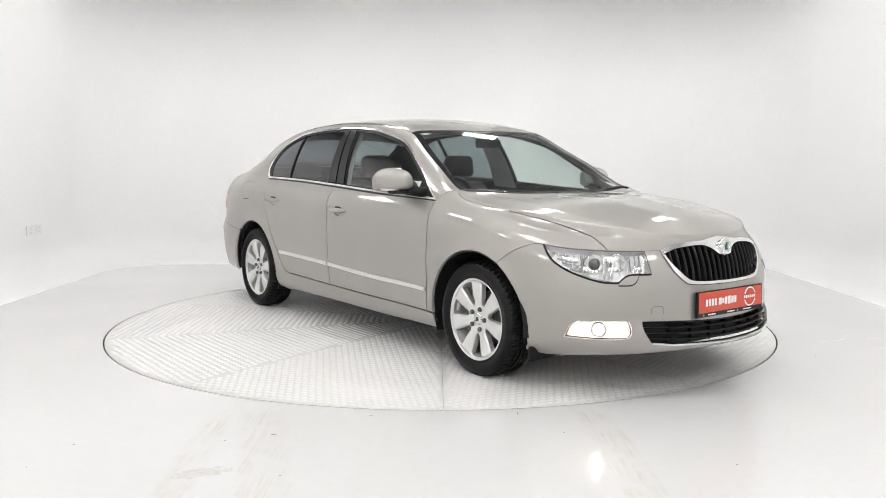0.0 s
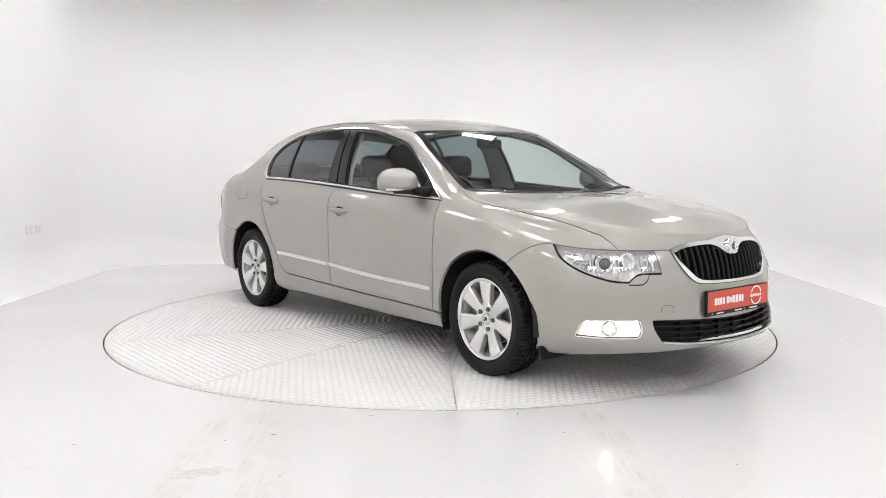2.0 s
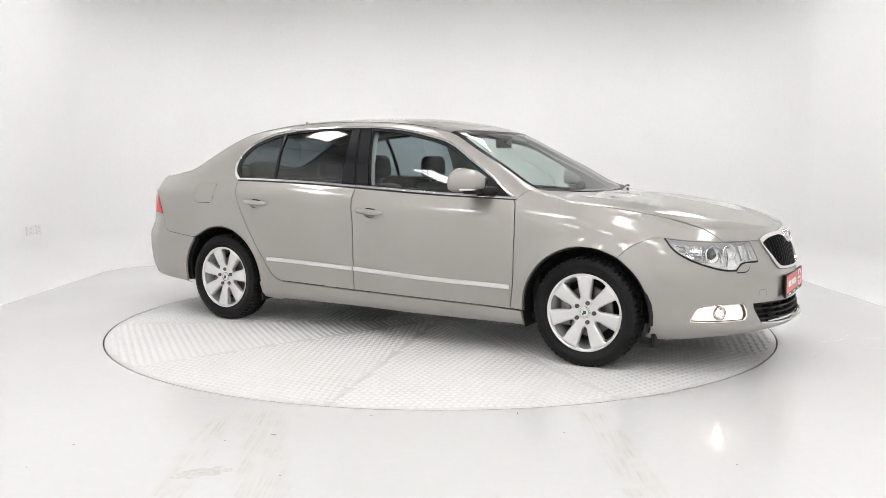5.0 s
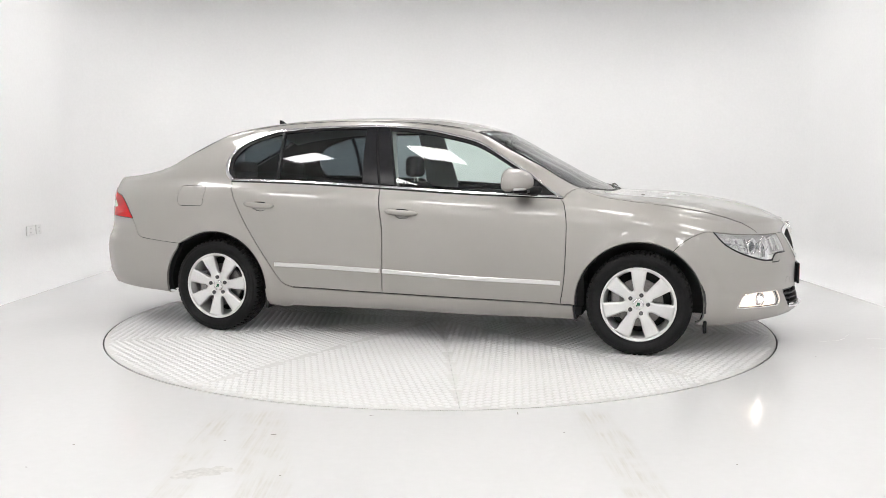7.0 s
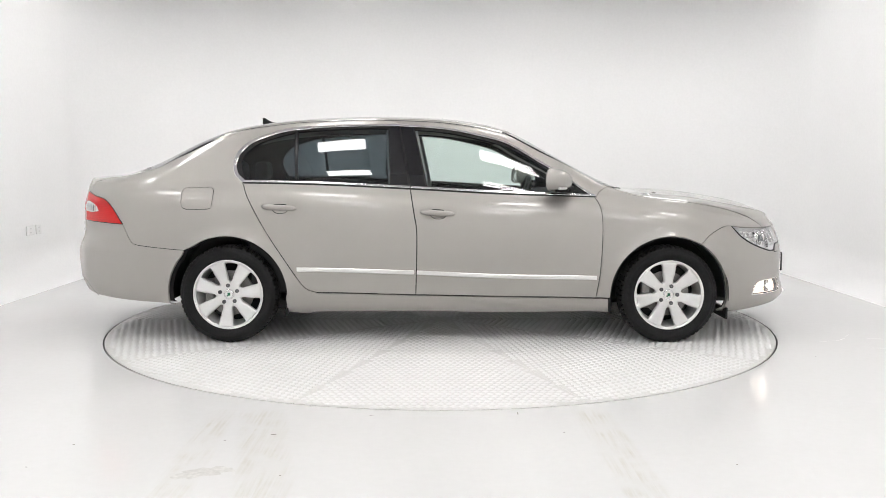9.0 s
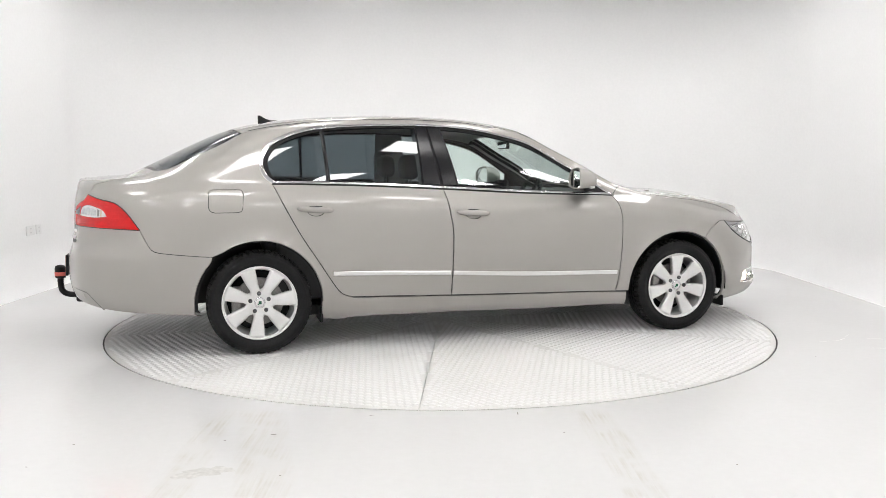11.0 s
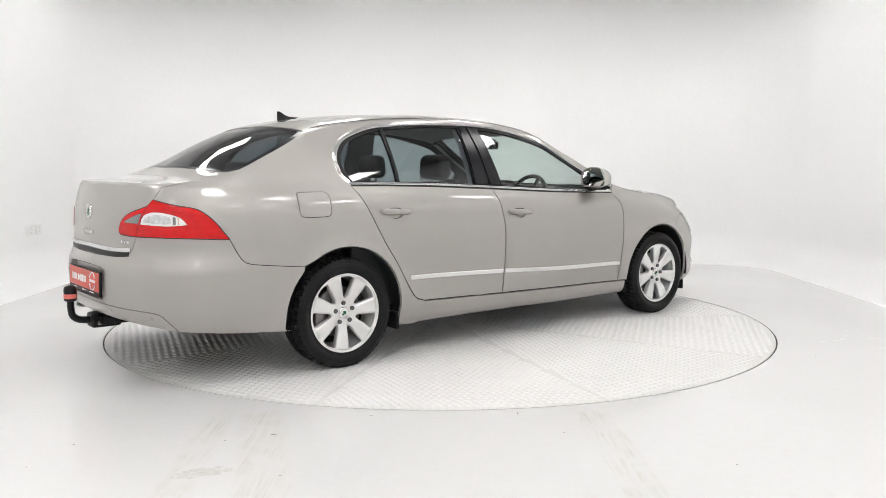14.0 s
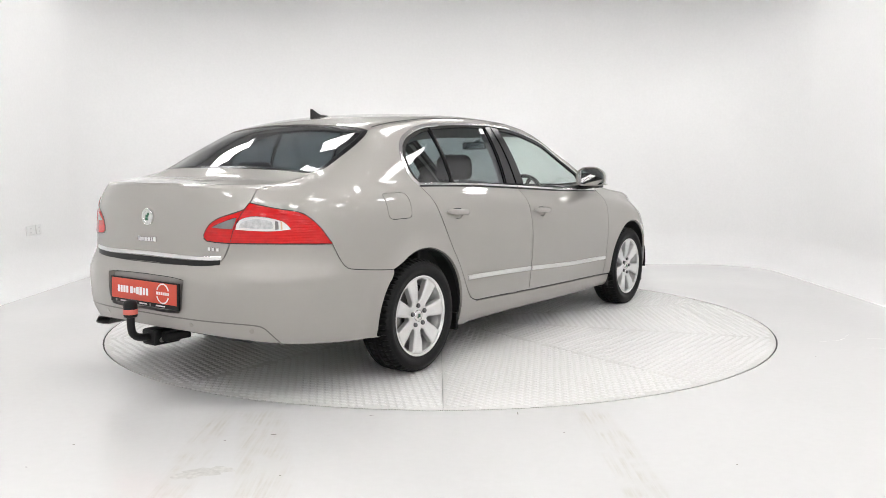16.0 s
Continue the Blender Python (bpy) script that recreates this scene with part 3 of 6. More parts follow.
def ribbon(name, lines, width, height, material, parent, label="", off=0.0, both=True, sink=0.004, sides=(1, -1)):
    """A raised strip along lines on the skin (each a list of segments)."""
    made = []
    for sign in (sides if both else sides[:1]):
        V, F = [], []
        for segs in lines:
            L = np.vstack([spline(s) for s in segs])
            L = resample(L, lambda p: surf(p[:, 0], p[:, 1]), 0.02)
            P = surf(L[:, 0], L[:, 1])
            N = normals(L[:, 0], L[:, 1])
            T = np.gradient(P, axis=0)
            T /= np.maximum(np.linalg.norm(T, axis=1), 1e-9)[:, None]
            B = np.cross(N, T)
            i0 = len(V)
            prof = [(-0.5, -sink), (-0.5, height * 0.6), (-0.36, height), (0.36, height), (0.5, height * 0.6), (0.5, -sink)]
            for p, n, b in zip(P, N, B):
                for u, h in prof:
                    w = p + b * u * width + n * (h + off)
                    V.append((w[0], w[1] * sign, w[2]))
            m = len(prof)
            for i in range(len(P) - 1):
                for k in range(m):
                    a, b2 = i0 + i * m + k, i0 + i * m + (k + 1) % m
                    f = (a, b2, b2 + m, a + m)
                    F.append(f if sign < 0 else f[::-1])
            F.append(tuple(range(i0, i0 + m)))
            F.append(tuple(range(len(V) - m, len(V)))[::-1])
        strip = mesh(name, V, F, material, parent, label)
        strip.data.set_sharp_from_angle(angle=0.45)
        made.append(strip)
    return made


def arch_arc(hub, a0, a1, r=0.37, n=15):
    """Part of a wheel arch's edge as q and s; degrees from the front, over the top."""
    out = []
    for a in np.linspace(radians(a0), radians(a1), n):
        x, z = hub[0] + r * math.cos(a), hub[1] + r * math.sin(a)
        q = x
        for _ in range(6):
            q += x - float(ring(q, z)[0])
        out.append((q, z - float(belt_z(q))))
    return out


# ---- the car ----
M_CHROME = mat("brushed_chrome_trim", (0.78, 0.78, 0.78), 0.16, metal=1.0)
M_SATIN = mat("satin_aluminium_trim", (0.72, 0.72, 0.71), 0.32, metal=0.9)
M_BLACK = mat("black_plastic", (0.010, 0.010, 0.0105), 0.42, grain=0.15, scale=300, bump=0.05, spec=0.25)
M_GLOSS = mat("gloss_black_trim", (0.009, 0.009, 0.011), 0.22, spec=0.35)
M_RUBBER = mat("tyre_rubber", (0.011, 0.011, 0.0115), 0.6, grain=0.25, scale=90, bump=0.15, stain=0.25, stain_scale=9, spec=0.22)
M_ALLOY = mat("silver_alloy", (0.74, 0.74, 0.73), 0.34, metal=0.65, coat=0.5, grain=0.03, scale=200, stain=0.05, stain_scale=14, rough_var=0.06)
M_STEEL = mat("grey_brake_steel", (0.28, 0.27, 0.26), 0.45, metal=0.9, grain=0.2, scale=120)
M_BOLT = mat("grey_bolt_cap", (0.10, 0.10, 0.105), 0.45)
M_FABRIC = mat("dark_grey_leather", (0.022, 0.022, 0.024), 0.55, grain=0.2, scale=150, bump=0.2)
M_LINER = mat("grey_headlining", (0.40, 0.405, 0.40), 0.9, grain=0.08, scale=200)
M_CARPET = mat("dark_carpet", (0.02, 0.02, 0.02), 0.95, grain=0.3, scale=250)
M_GLASS = glass("green_tinted_glass", (0.86, 0.94, 0.915))
M_DARKGLASS = glass("dark_privacy_glass", (0.29, 0.34, 0.36))
M_LENS = glass("clear_lamp_lens", (0.97, 0.97, 0.97))
M_RED = mat("red_lamp_plastic", (0.62, 0.006, 0.008), 0.12, coat=0.15, grain=0.10, scale=45, spec=0.35)


def ribbed(m, scale, depth):
    """Fine level ribs pressed into a material's surface."""
    nt = m.node_tree
    at = nt.nodes.new("ShaderNodeTexCoord")
    wave = nt.nodes.new("ShaderNodeTexWave")
    wave.bands_direction = "Z"
    wave.inputs["Scale"].default_value = scale
    nt.links.new(at.outputs["Object"], wave.inputs["Vector"])
    bp = nt.nodes.new("ShaderNodeBump")
    bp.inputs["Strength"].default_value = depth
    bp.inputs["Distance"].default_value = 0.003
    nt.links.new(wave.outputs["Fac"], bp.inputs["Height"])
    nt.links.new(bp.outputs["Normal"], nt.nodes["Principled BSDF"].inputs["Normal"])


ribbed(M_RED, 26, 0.18)
M_WHITELENS = mat("white_lamp_plastic", (0.74, 0.73, 0.72), 0.10, coat=0.8, grain=0.05, scale=30)
M_BOWL = mat("lamp_reflector", (0.93, 0.93, 0.94), 0.16, metal=0.12, coat=1.0, grain=0.08, scale=55)
M_FOGLIT = mat("lit_fog_lamp", (1.0, 0.86, 0.74), 0.3, glow=0.85)
M_BULB = mat("hot_fog_bulb", (1.0, 0.90, 0.80), 0.3, glow=60.0)
M_SIGN = mat("red_plate_vinyl", (0.62, 0.07, 0.035), 0.35, grain=0.04)
M_WHITE = mat("white_print", (0.85, 0.85, 0.85), 0.5)
M_BADGE = mat("green_badge_enamel", (0.01, 0.10, 0.05), 0.3)
M_BADGEFACE = mat("dull_silver_badge", (0.60, 0.61, 0.60), 0.3, metal=0.6)
M_MIRROR = mat("mirror_glass", (0.9, 0.9, 0.9), 0.02, metal=1.0)
M_REDBAND = mat("pink_red_tape", (0.62, 0.14, 0.11), 0.5)

car = tagged(new("car"), "champagne beige metallic saloon car with alloy wheels, parked on the turntable", "car")
FH, RH = HUBS

# edges that panels share
HOOD_SIDE = [(1.075, 0.975), (1.12, 0.66), (1.2, 0.45), (1.35, 0.42), (1.6, 0.47), (1.85, 0.52), (2.03, 0.30), (2.15, 0.04), (2.28, -0.062)]
COWL = [(1.075, 0.975), (1.14, 1.18), (1.21, 1.45), (1.25, 1.75), (1.265, 2.0)]
HEADER = [(0.396, 1.0), (0.44, 1.3), (0.475, 1.7), (0.485, 2.0)]
BACK_TOP = [(-1.405, 0.985), (-1.432, 1.18), (-1.45, 1.5), (-1.465, 2.0)]
BACK_SIDE = [(-1.405, 0.985), (-1.5, 0.9), (-1.7, 0.84), (-1.877, 0.80)]
BACK_LOW = [(-1.877, 0.80), (-1.96, 0.95), (-2.01, 1.15), (-2.068, 1.45), (-2.098, 2.0)]
BOOT_SIDE = [(-1.92, 0.86), (-2.19, 0.74), (-2.38, 0.28), (-2.468, 0.02), (-2.545, -0.066)]
LAMP_SPLIT = [(-2.545, -0.066), (-2.58, -0.096), (-2.608, -0.131), (-2.645, -0.19), (-2.669, -0.257)]
BOOT_LOW_SIDE = [(-2.669, -0.257), (-2.699, -0.318), (-2.725, -0.345), (-2.783, -0.36)]
BOOT_LOW = [(-2.783, -0.36), (-2.9, -0.373), (-3.02, -0.381), (QR, -0.383)]
TAIL_TOP = [(-2.545, -0.066), (-2.39, -0.086), (-2.245, -0.107), (-2.145, -0.164), (-2.052, -0.258)]
TAIL_FOOT = [(-2.052, -0.258), (-2.39, -0.246), (-2.669, -0.257)]
BUMPER_R = [(-2.052, -0.258), (-1.995, -0.345), (-1.96, -0.375), (-1.905, -0.390), (-1.69, -0.413), (-1.597, -0.418)]
DOOR_REAR = [(-1.238, 0.0)] + low((-1.19, 0.899), (-1.087, 0.706), (-0.985, 0.547), (-0.882, 0.387), (-0.835, 0.338), (-0.777, 0.319))
SILL_R, SILL_F = low((-0.777, 0.319), (-0.155, 0.304)), low((-0.155, 0.304), (0.425, 0.293), (0.975, 0.282))
DOOR_MID = [(-0.19, 0.0)] + low((-0.164, 0.811), (-0.147, 0.67), (-0.155, 0.304))
DOOR_FRONT = [(0.962, 0.0)] + low((0.992, 0.863), (1.008, 0.74), (0.999, 0.457), (0.975, 0.282))
DLO_TOP = [(-1.238, 0.0), (-1.28, 0.13), (-1.297, 0.326), (-1.274, 0.531), (-1.193, 0.724), (-1.016, 0.858), (-0.834, 0.885), (-0.471, 0.895), (-0.26, 0.908), (0.074, 0.893), (0.256, 0.854),
           (0.437, 0.815), (0.616, 0.71), (0.79, 0.50), (0.962, 0.06), (0.978, 0.0)]
BUMPER_F = [(1.638, -0.216), (1.70, -0.155), (1.778, -0.103), (1.855, -0.07), (1.912, -0.064)]
LAMP_TOP = [(1.912, -0.064), (2.038, -0.063), (2.28, -0.062), (2.482, -0.059)]
LAMP_FOOT = [(2.482, -0.059), (2.512, -0.115), (2.531, -0.166)]
LAMP_STEP = [(2.531, -0.166), (2.414, -0.17), (2.383, -0.185), (2.357, -0.208)]
LAMP_LOW = [(2.357, -0.208), (2.25, -0.205), (2.09, -0.171), (1.972, -0.124), (1.912, -0.064)]
GRILLE_OUT = [(2.575, -0.058), (2.625, -0.039), (2.74, -0.026), (2.855, -0.022), (2.93, -0.008), (QF, 0.004)]
GRILLE_LOW = [(QF, -0.233), (2.933, -0.231), (2.80, -0.226), (2.736, -0.214), (2.668, -0.165), (2.612, -0.105), (2.575, -0.058)]
SILL_Z = 0.188
FRONT_FOOT = low((1.795, 0.188), (1.9, 0.178), (2.045, 0.187), (2.244, 0.204), (2.46, 0.215), (2.7, 0.228), (QF, 0.232))
REAR_FOOT = low((QR, 0.332), (-2.92, 0.331), (-2.45, 0.293), (-2.01, 0.263), (-1.69, 0.246))


def rev(l):
    return list(l)[::-1]


def oval(cq, cs, a, b, n=20, tilt=0.0):
    return [[(cq + a * math.cos(t) - b * math.sin(t) * tilt, cs + b * math.sin(t)) for t in np.linspace(0, 2 * math.pi, n)]]


HANDLES = ((-0.02, 0.818), (-0.998, 0.852))
CUPS = [(q + 0.004, z - 0.012 - float(belt_z(q))) for q, z in HANDLES]
FLAP = [[(-1.59, -0.034), (-1.444, -0.033)], [(-1.444, -0.033), (-1.42, -0.04), (-1.412, -0.062)], [(-1.412, -0.062), (-1.417, -0.138)], [(-1.417, -0.138), (-1.425, -0.158), (-1.452, -0.165)],
        [(-1.452, -0.165), (-1.58, -0.166)], [(-1.58, -0.166), (-1.61, -0.155), (-1.62, -0.126)], [(-1.62, -0.126), (-1.62, -0.06)], [(-1.62, -0.06), (-1.613, -0.04), (-1.59, -0.034)]]


def bonnet_ridges(x, y):
    """Height of the two pairs of pressed ridges on the bonnet."""
    h = 0
    for line, high, wide in ((((1.2, 0.575), (1.7, 0.575), (1.95, 0.545), (2.08, 0.49), (2.22, 0.37)), 0.0065, 0.07),
                             (((1.2, 0.14), (1.75, 0.15), (2.0, 0.148), (2.15, 0.12), (2.27, 0.075)), 0.005, 0.05)):
        d = np.abs(y) - np.interp(x, [p[0] for p in line], [p[1] for p in line])
        h = h + high * np.exp(-np.hypot(d, 0.014) / wide)
    return h * np.clip((2.25 - x) / 0.12, 0, 1) * np.clip((x - 1.2) / 0.15, 0, 1)


def body_panels():
    P = M_PAINT
    panel("roof", [[(0.396, 1.0), (-0.5, 1.0), (-1.405, 0.985)], BACK_TOP, [(-1.465, 2.0), (0.485, 2.0)], rev(HEADER)], (), P, car, weld=True)
    panel("bonnet", [HOOD_SIDE, [(2.28, -0.062), (2.482, -0.059), (2.575, -0.058)], GRILLE_OUT, [(QF, 0.004), (QF, 1.0), (QF, 2.0)], [(QF, 2.0), (1.265, 2.0)], rev(COWL)], (), P, car, weld=True, ridge=bonnet_ridges, shrink=0.0012)
    side = [[(0.978, 0.0), (1.03, 0.5), (1.075, 0.975)], [(1.075, 0.975), (0.98, 0.975), (0.69, 0.96), (0.396, 1.0)], [(0.396, 1.0), (-0.5, 1.0), (-1.405, 0.985)], BACK_SIDE, BOOT_SIDE, TAIL_TOP, BUMPER_R,
            rev(arch_arc(RH, 22, 128, n=13)), low((-0.967, 0.30), (-0.962, SILL_Z)), low((-0.962, SILL_Z), (-0.80, SILL_Z), (-0.777, 0.319)), rev(DOOR_REAR), DLO_TOP]
    side[7] = rev(side[7])
    side[7] = [p for p in arch_arc(RH, 131, 0, n=18)]
    side[7][0] = BUMPER_R[-1]
    panel("body_side", side, [FLAP], P, car)
    for k, (top, bottom, cup, name) in enumerate(((DOOR_FRONT, SILL_F, CUPS[0], "front_door"), (DOOR_MID, SILL_R, CUPS[1], "rear_door"))):
        back = DOOR_MID if k == 0 else DOOR_REAR
        d = panel(name, [[(back[0][0], 0.0), (top[0][0], 0.0)], top, rev(bottom), rev(back)], [oval(*cup, 0.046, 0.024)], P, car, shrink=0.0034)
        for ob, sgn in zip(d, (1, -1)):
            door_handle(ob, HANDLES[k], cup, sgn)
    panel("fuel_flap", FLAP, (), P, car, both=False, back=False, step=0.009)
    panel("sill", [low((-0.80, 0.3162), (-0.155, 0.3013), (0.425, 0.2903), (0.985, 0.2793)), low((0.985, 0.2793), (1.05, 0.277)), low((1.05, 0.277), (1.06, 0.186)), low((1.06, 0.186), (0.0, 0.19), (-0.80, SILL_Z))], (), P, car, shrink=0.003)
    fender = [HOOD_SIDE, [(2.28, -0.062), (2.038, -0.063), (1.912, -0.064)], rev(BUMPER_F), arch_arc(FH, 57, 176, n=17), low((1.06, 0.284), (0.978, 0.284)), rev(DOOR_FRONT)[:-1] + [(0.962, 0.0)], [(0.978, 0.0), (1.03, 0.5), (1.075, 0.975)]]
    fender[3][0] = BUMPER_F[0]
    panel("front_wing", fender, (), P, car)
    panel("front_bumper", [BUMPER_F, rev(LAMP_LOW), rev(LAMP_STEP), rev(LAMP_FOOT), [(2.482, -0.059), (2.575, -0.058)], rev(GRILLE_LOW), [(QF, -0.233), (QF, -0.3), LOWGR_TOP[-1]], rev(LOWGR_TOP), LOWGR_SIDE, LOWGR_FOOT,
                           [LOWGR_FOOT[-1], FRONT_FOOT[-1]], rev(FRONT_FOOT), bumper_front_arch()], [FOG], P, car, weld=True)
    panel("rear_bumper", [BUMPER_R, rear_arch(), rev(REAR_FOOT), [(QR, REAR_FOOT[0][1]), (QR, -0.61)], *RECESS, [(QR, -0.438), BOOT_LOW[-1]], rev(BOOT_LOW), rev(BOOT_LOW_SIDE), rev(TAIL_FOOT)], (), P, car, weld=True, back=False)
    shell = twin(*sheet([BUMPER_R, rear_arch(), rev(REAR_FOOT), [(QR, REAR_FOOT[0][1]), BOOT_LOW[-1]], rev(BOOT_LOW), rev(BOOT_LOW_SIDE), rev(TAIL_FOOT)], off=-0.045, shrink=-0.004, lip=0, weld=True, step=0.05), True)
    BACKING.append((shell[0], shell[1]))
    panel("plate_recess", [*RECESS, [(QR, -0.438), (QR, -0.61)]], (), P, car, weld=True, off=-0.03, shrink=0.001, lip=-0.029, back=False)
    panel("boot_lid", [BOOT_SIDE, BOOT_LAMP_TOP, BOOT_LAMP_IN, BOOT_LAMP_LOW, BOOT_LOW_SIDE, BOOT_LOW, [BOOT_LOW[-1], (QR, 0.0), (QR, 1.0), (QR, 2.0)], [(QR, 2.0), (-2.098, 2.0)], rev(BACK_LOW)[:-1] + [(-1.92, 0.86)]], (), P, car, weld=True)


RECESS = [[(QR, -0.61), (-2.99, -0.61), (-2.943, -0.604)], [(-2.943, -0.604), (-2.93, -0.56), (-2.922, -0.446)], [(-2.922, -0.446), (-2.98, -0.439), (QR, -0.438)]]
REVERSING = [[(-2.636, -0.192), (-2.624, -0.162), (-2.60, -0.143), (-2.54, -0.128), (-2.46, -0.128), (-2.36, -0.145), (-2.312, -0.180)], [(-2.312, -0.180), (-2.45, -0.189), (-2.636, -0.192)]]
BOOT_LAMP_TOP = [(-2.545, -0.066), (-2.58, -0.096), (-2.64, -0.117), (-2.73, -0.146), (-2.783, -0.178), (-2.81, -0.215)]
BOOT_LAMP_IN = [(-2.81, -0.215), (-2.817, -0.24), (-2.797, -0.254)]
BOOT_LAMP_LOW = [(-2.797, -0.254), (-2.74, -0.257), (-2.669, -0.257)]
FOG = [[(2.036, -0.489), (2.06, -0.45), (2.10, -0.415), (2.158, -0.40)], [(2.158, -0.40), (2.28, -0.393), (2.405, -0.387)], [(2.405, -0.387), (2.42, -0.40), (2.416, -0.44), (2.39, -0.474)], [(2.39, -0.474), (2.2, -0.484), (2.036, -0.489)]]
LOWGR_TOP = [(2.49, -0.391), (2.65, -0.393), (2.828, -0.402), (QF, -0.407)]
LOWGR_SIDE = [(2.49, -0.391), (2.489, -0.44), (2.52, -0.494)]
LOWGR_FOOT = [(2.52, -0.494), (2.65, -0.505), (2.837, -0.512), (QF, -0.519)]
LOWGR = [LOWGR_TOP, [(QF, -0.407), (QF, -0.519)], rev(LOWGR_FOOT), rev(LOWGR_SIDE)]


def bumper_front_arch():
    a = arch_arc(FH, -12, 57, n=11)
    a[-1] = BUMPER_F[0]
    return [FRONT_FOOT[0]] + a


def rear_arch():
    a = arch_arc(RH, 131, 188, n=10)
    a[0] = BUMPER_R[-1]
    return a + [REAR_FOOT[-1]]


def door_handle(door, at, cup, sgn):
    hollow = lambda q, s: -0.02 * np.clip(1 - ((q - cup[0]) / 0.048) ** 2 - ((s - cup[1]) / 0.026) ** 2, 0, 1) ** 0.5
    V, F, N, on = sheet(oval(*cup, 0.046, 0.024), off=hollow, shrink=0, lip=0, step=0.010)
    if sgn < 0:
        V, F, N = twin(V, F, N, on, False)
    mesh("handle_cup", V, F, M_PAINT, door)
    # black patch on the door skin, painting the recess's shade above the bar
    gq, gs = cup[0], cup[1] + 0.026
    shade_patch = sheet([[(gq - 0.042, gs - 0.012), (gq - 0.036, gs + 0.006), (gq + 0.036, gs + 0.006), (gq + 0.042, gs - 0.012)], [(gq + 0.042, gs - 0.012), (gq - 0.042, gs - 0.012)]], off=0.001, shrink=0, lip=0.01, step=0.012)
    shade_patch = shade_patch[:3] if sgn > 0 else twin(*shade_patch, False)
    mesh("handle_shade", shade_patch[0], shade_patch[1], M_BLACK, door, "black patch for the shade behind the handle")
    q, z = at
    s0 = z - float(belt_z(q))
    c = surf(q, s0)
    bm = bmesh.new()
    rows = []
    for t in np.linspace(-1, 1, 15):
        x = c[0] + t * 0.108
        slope = -0.055 * t * 0.106
        e = max(1 - abs(t) ** 4, 0.0) ** 0.5
        out = 0.012 + 0.026 * (1 - abs(t) ** 3.0)
        hz, hy = 0.004 + 0.0135 * e, 0.004 + 0.008 * e
        rows.append([bm.verts.new((x, (c[1] - out - hy * math.sin(a) + 0.006) * sgn, c[2] + slope + 0.001 + hz * math.cos(a))) for a in np.linspace(0, 2 * math.pi, 12, endpoint=False)])
    for a, b in zip(rows, rows[1:]):
        for k in range(12):
            bm.faces.new((a[k], a[(k + 1) % 12], b[(k + 1) % 12], b[k]))
    bm.faces.new(rows[0][::-1])
    bm.faces.new(rows[-1])
    bmesh.ops.recalc_face_normals(bm, faces=bm.faces)
    part("door_handle", bm, M_PAINT, door, "body-coloured pull handle", smooth=True)


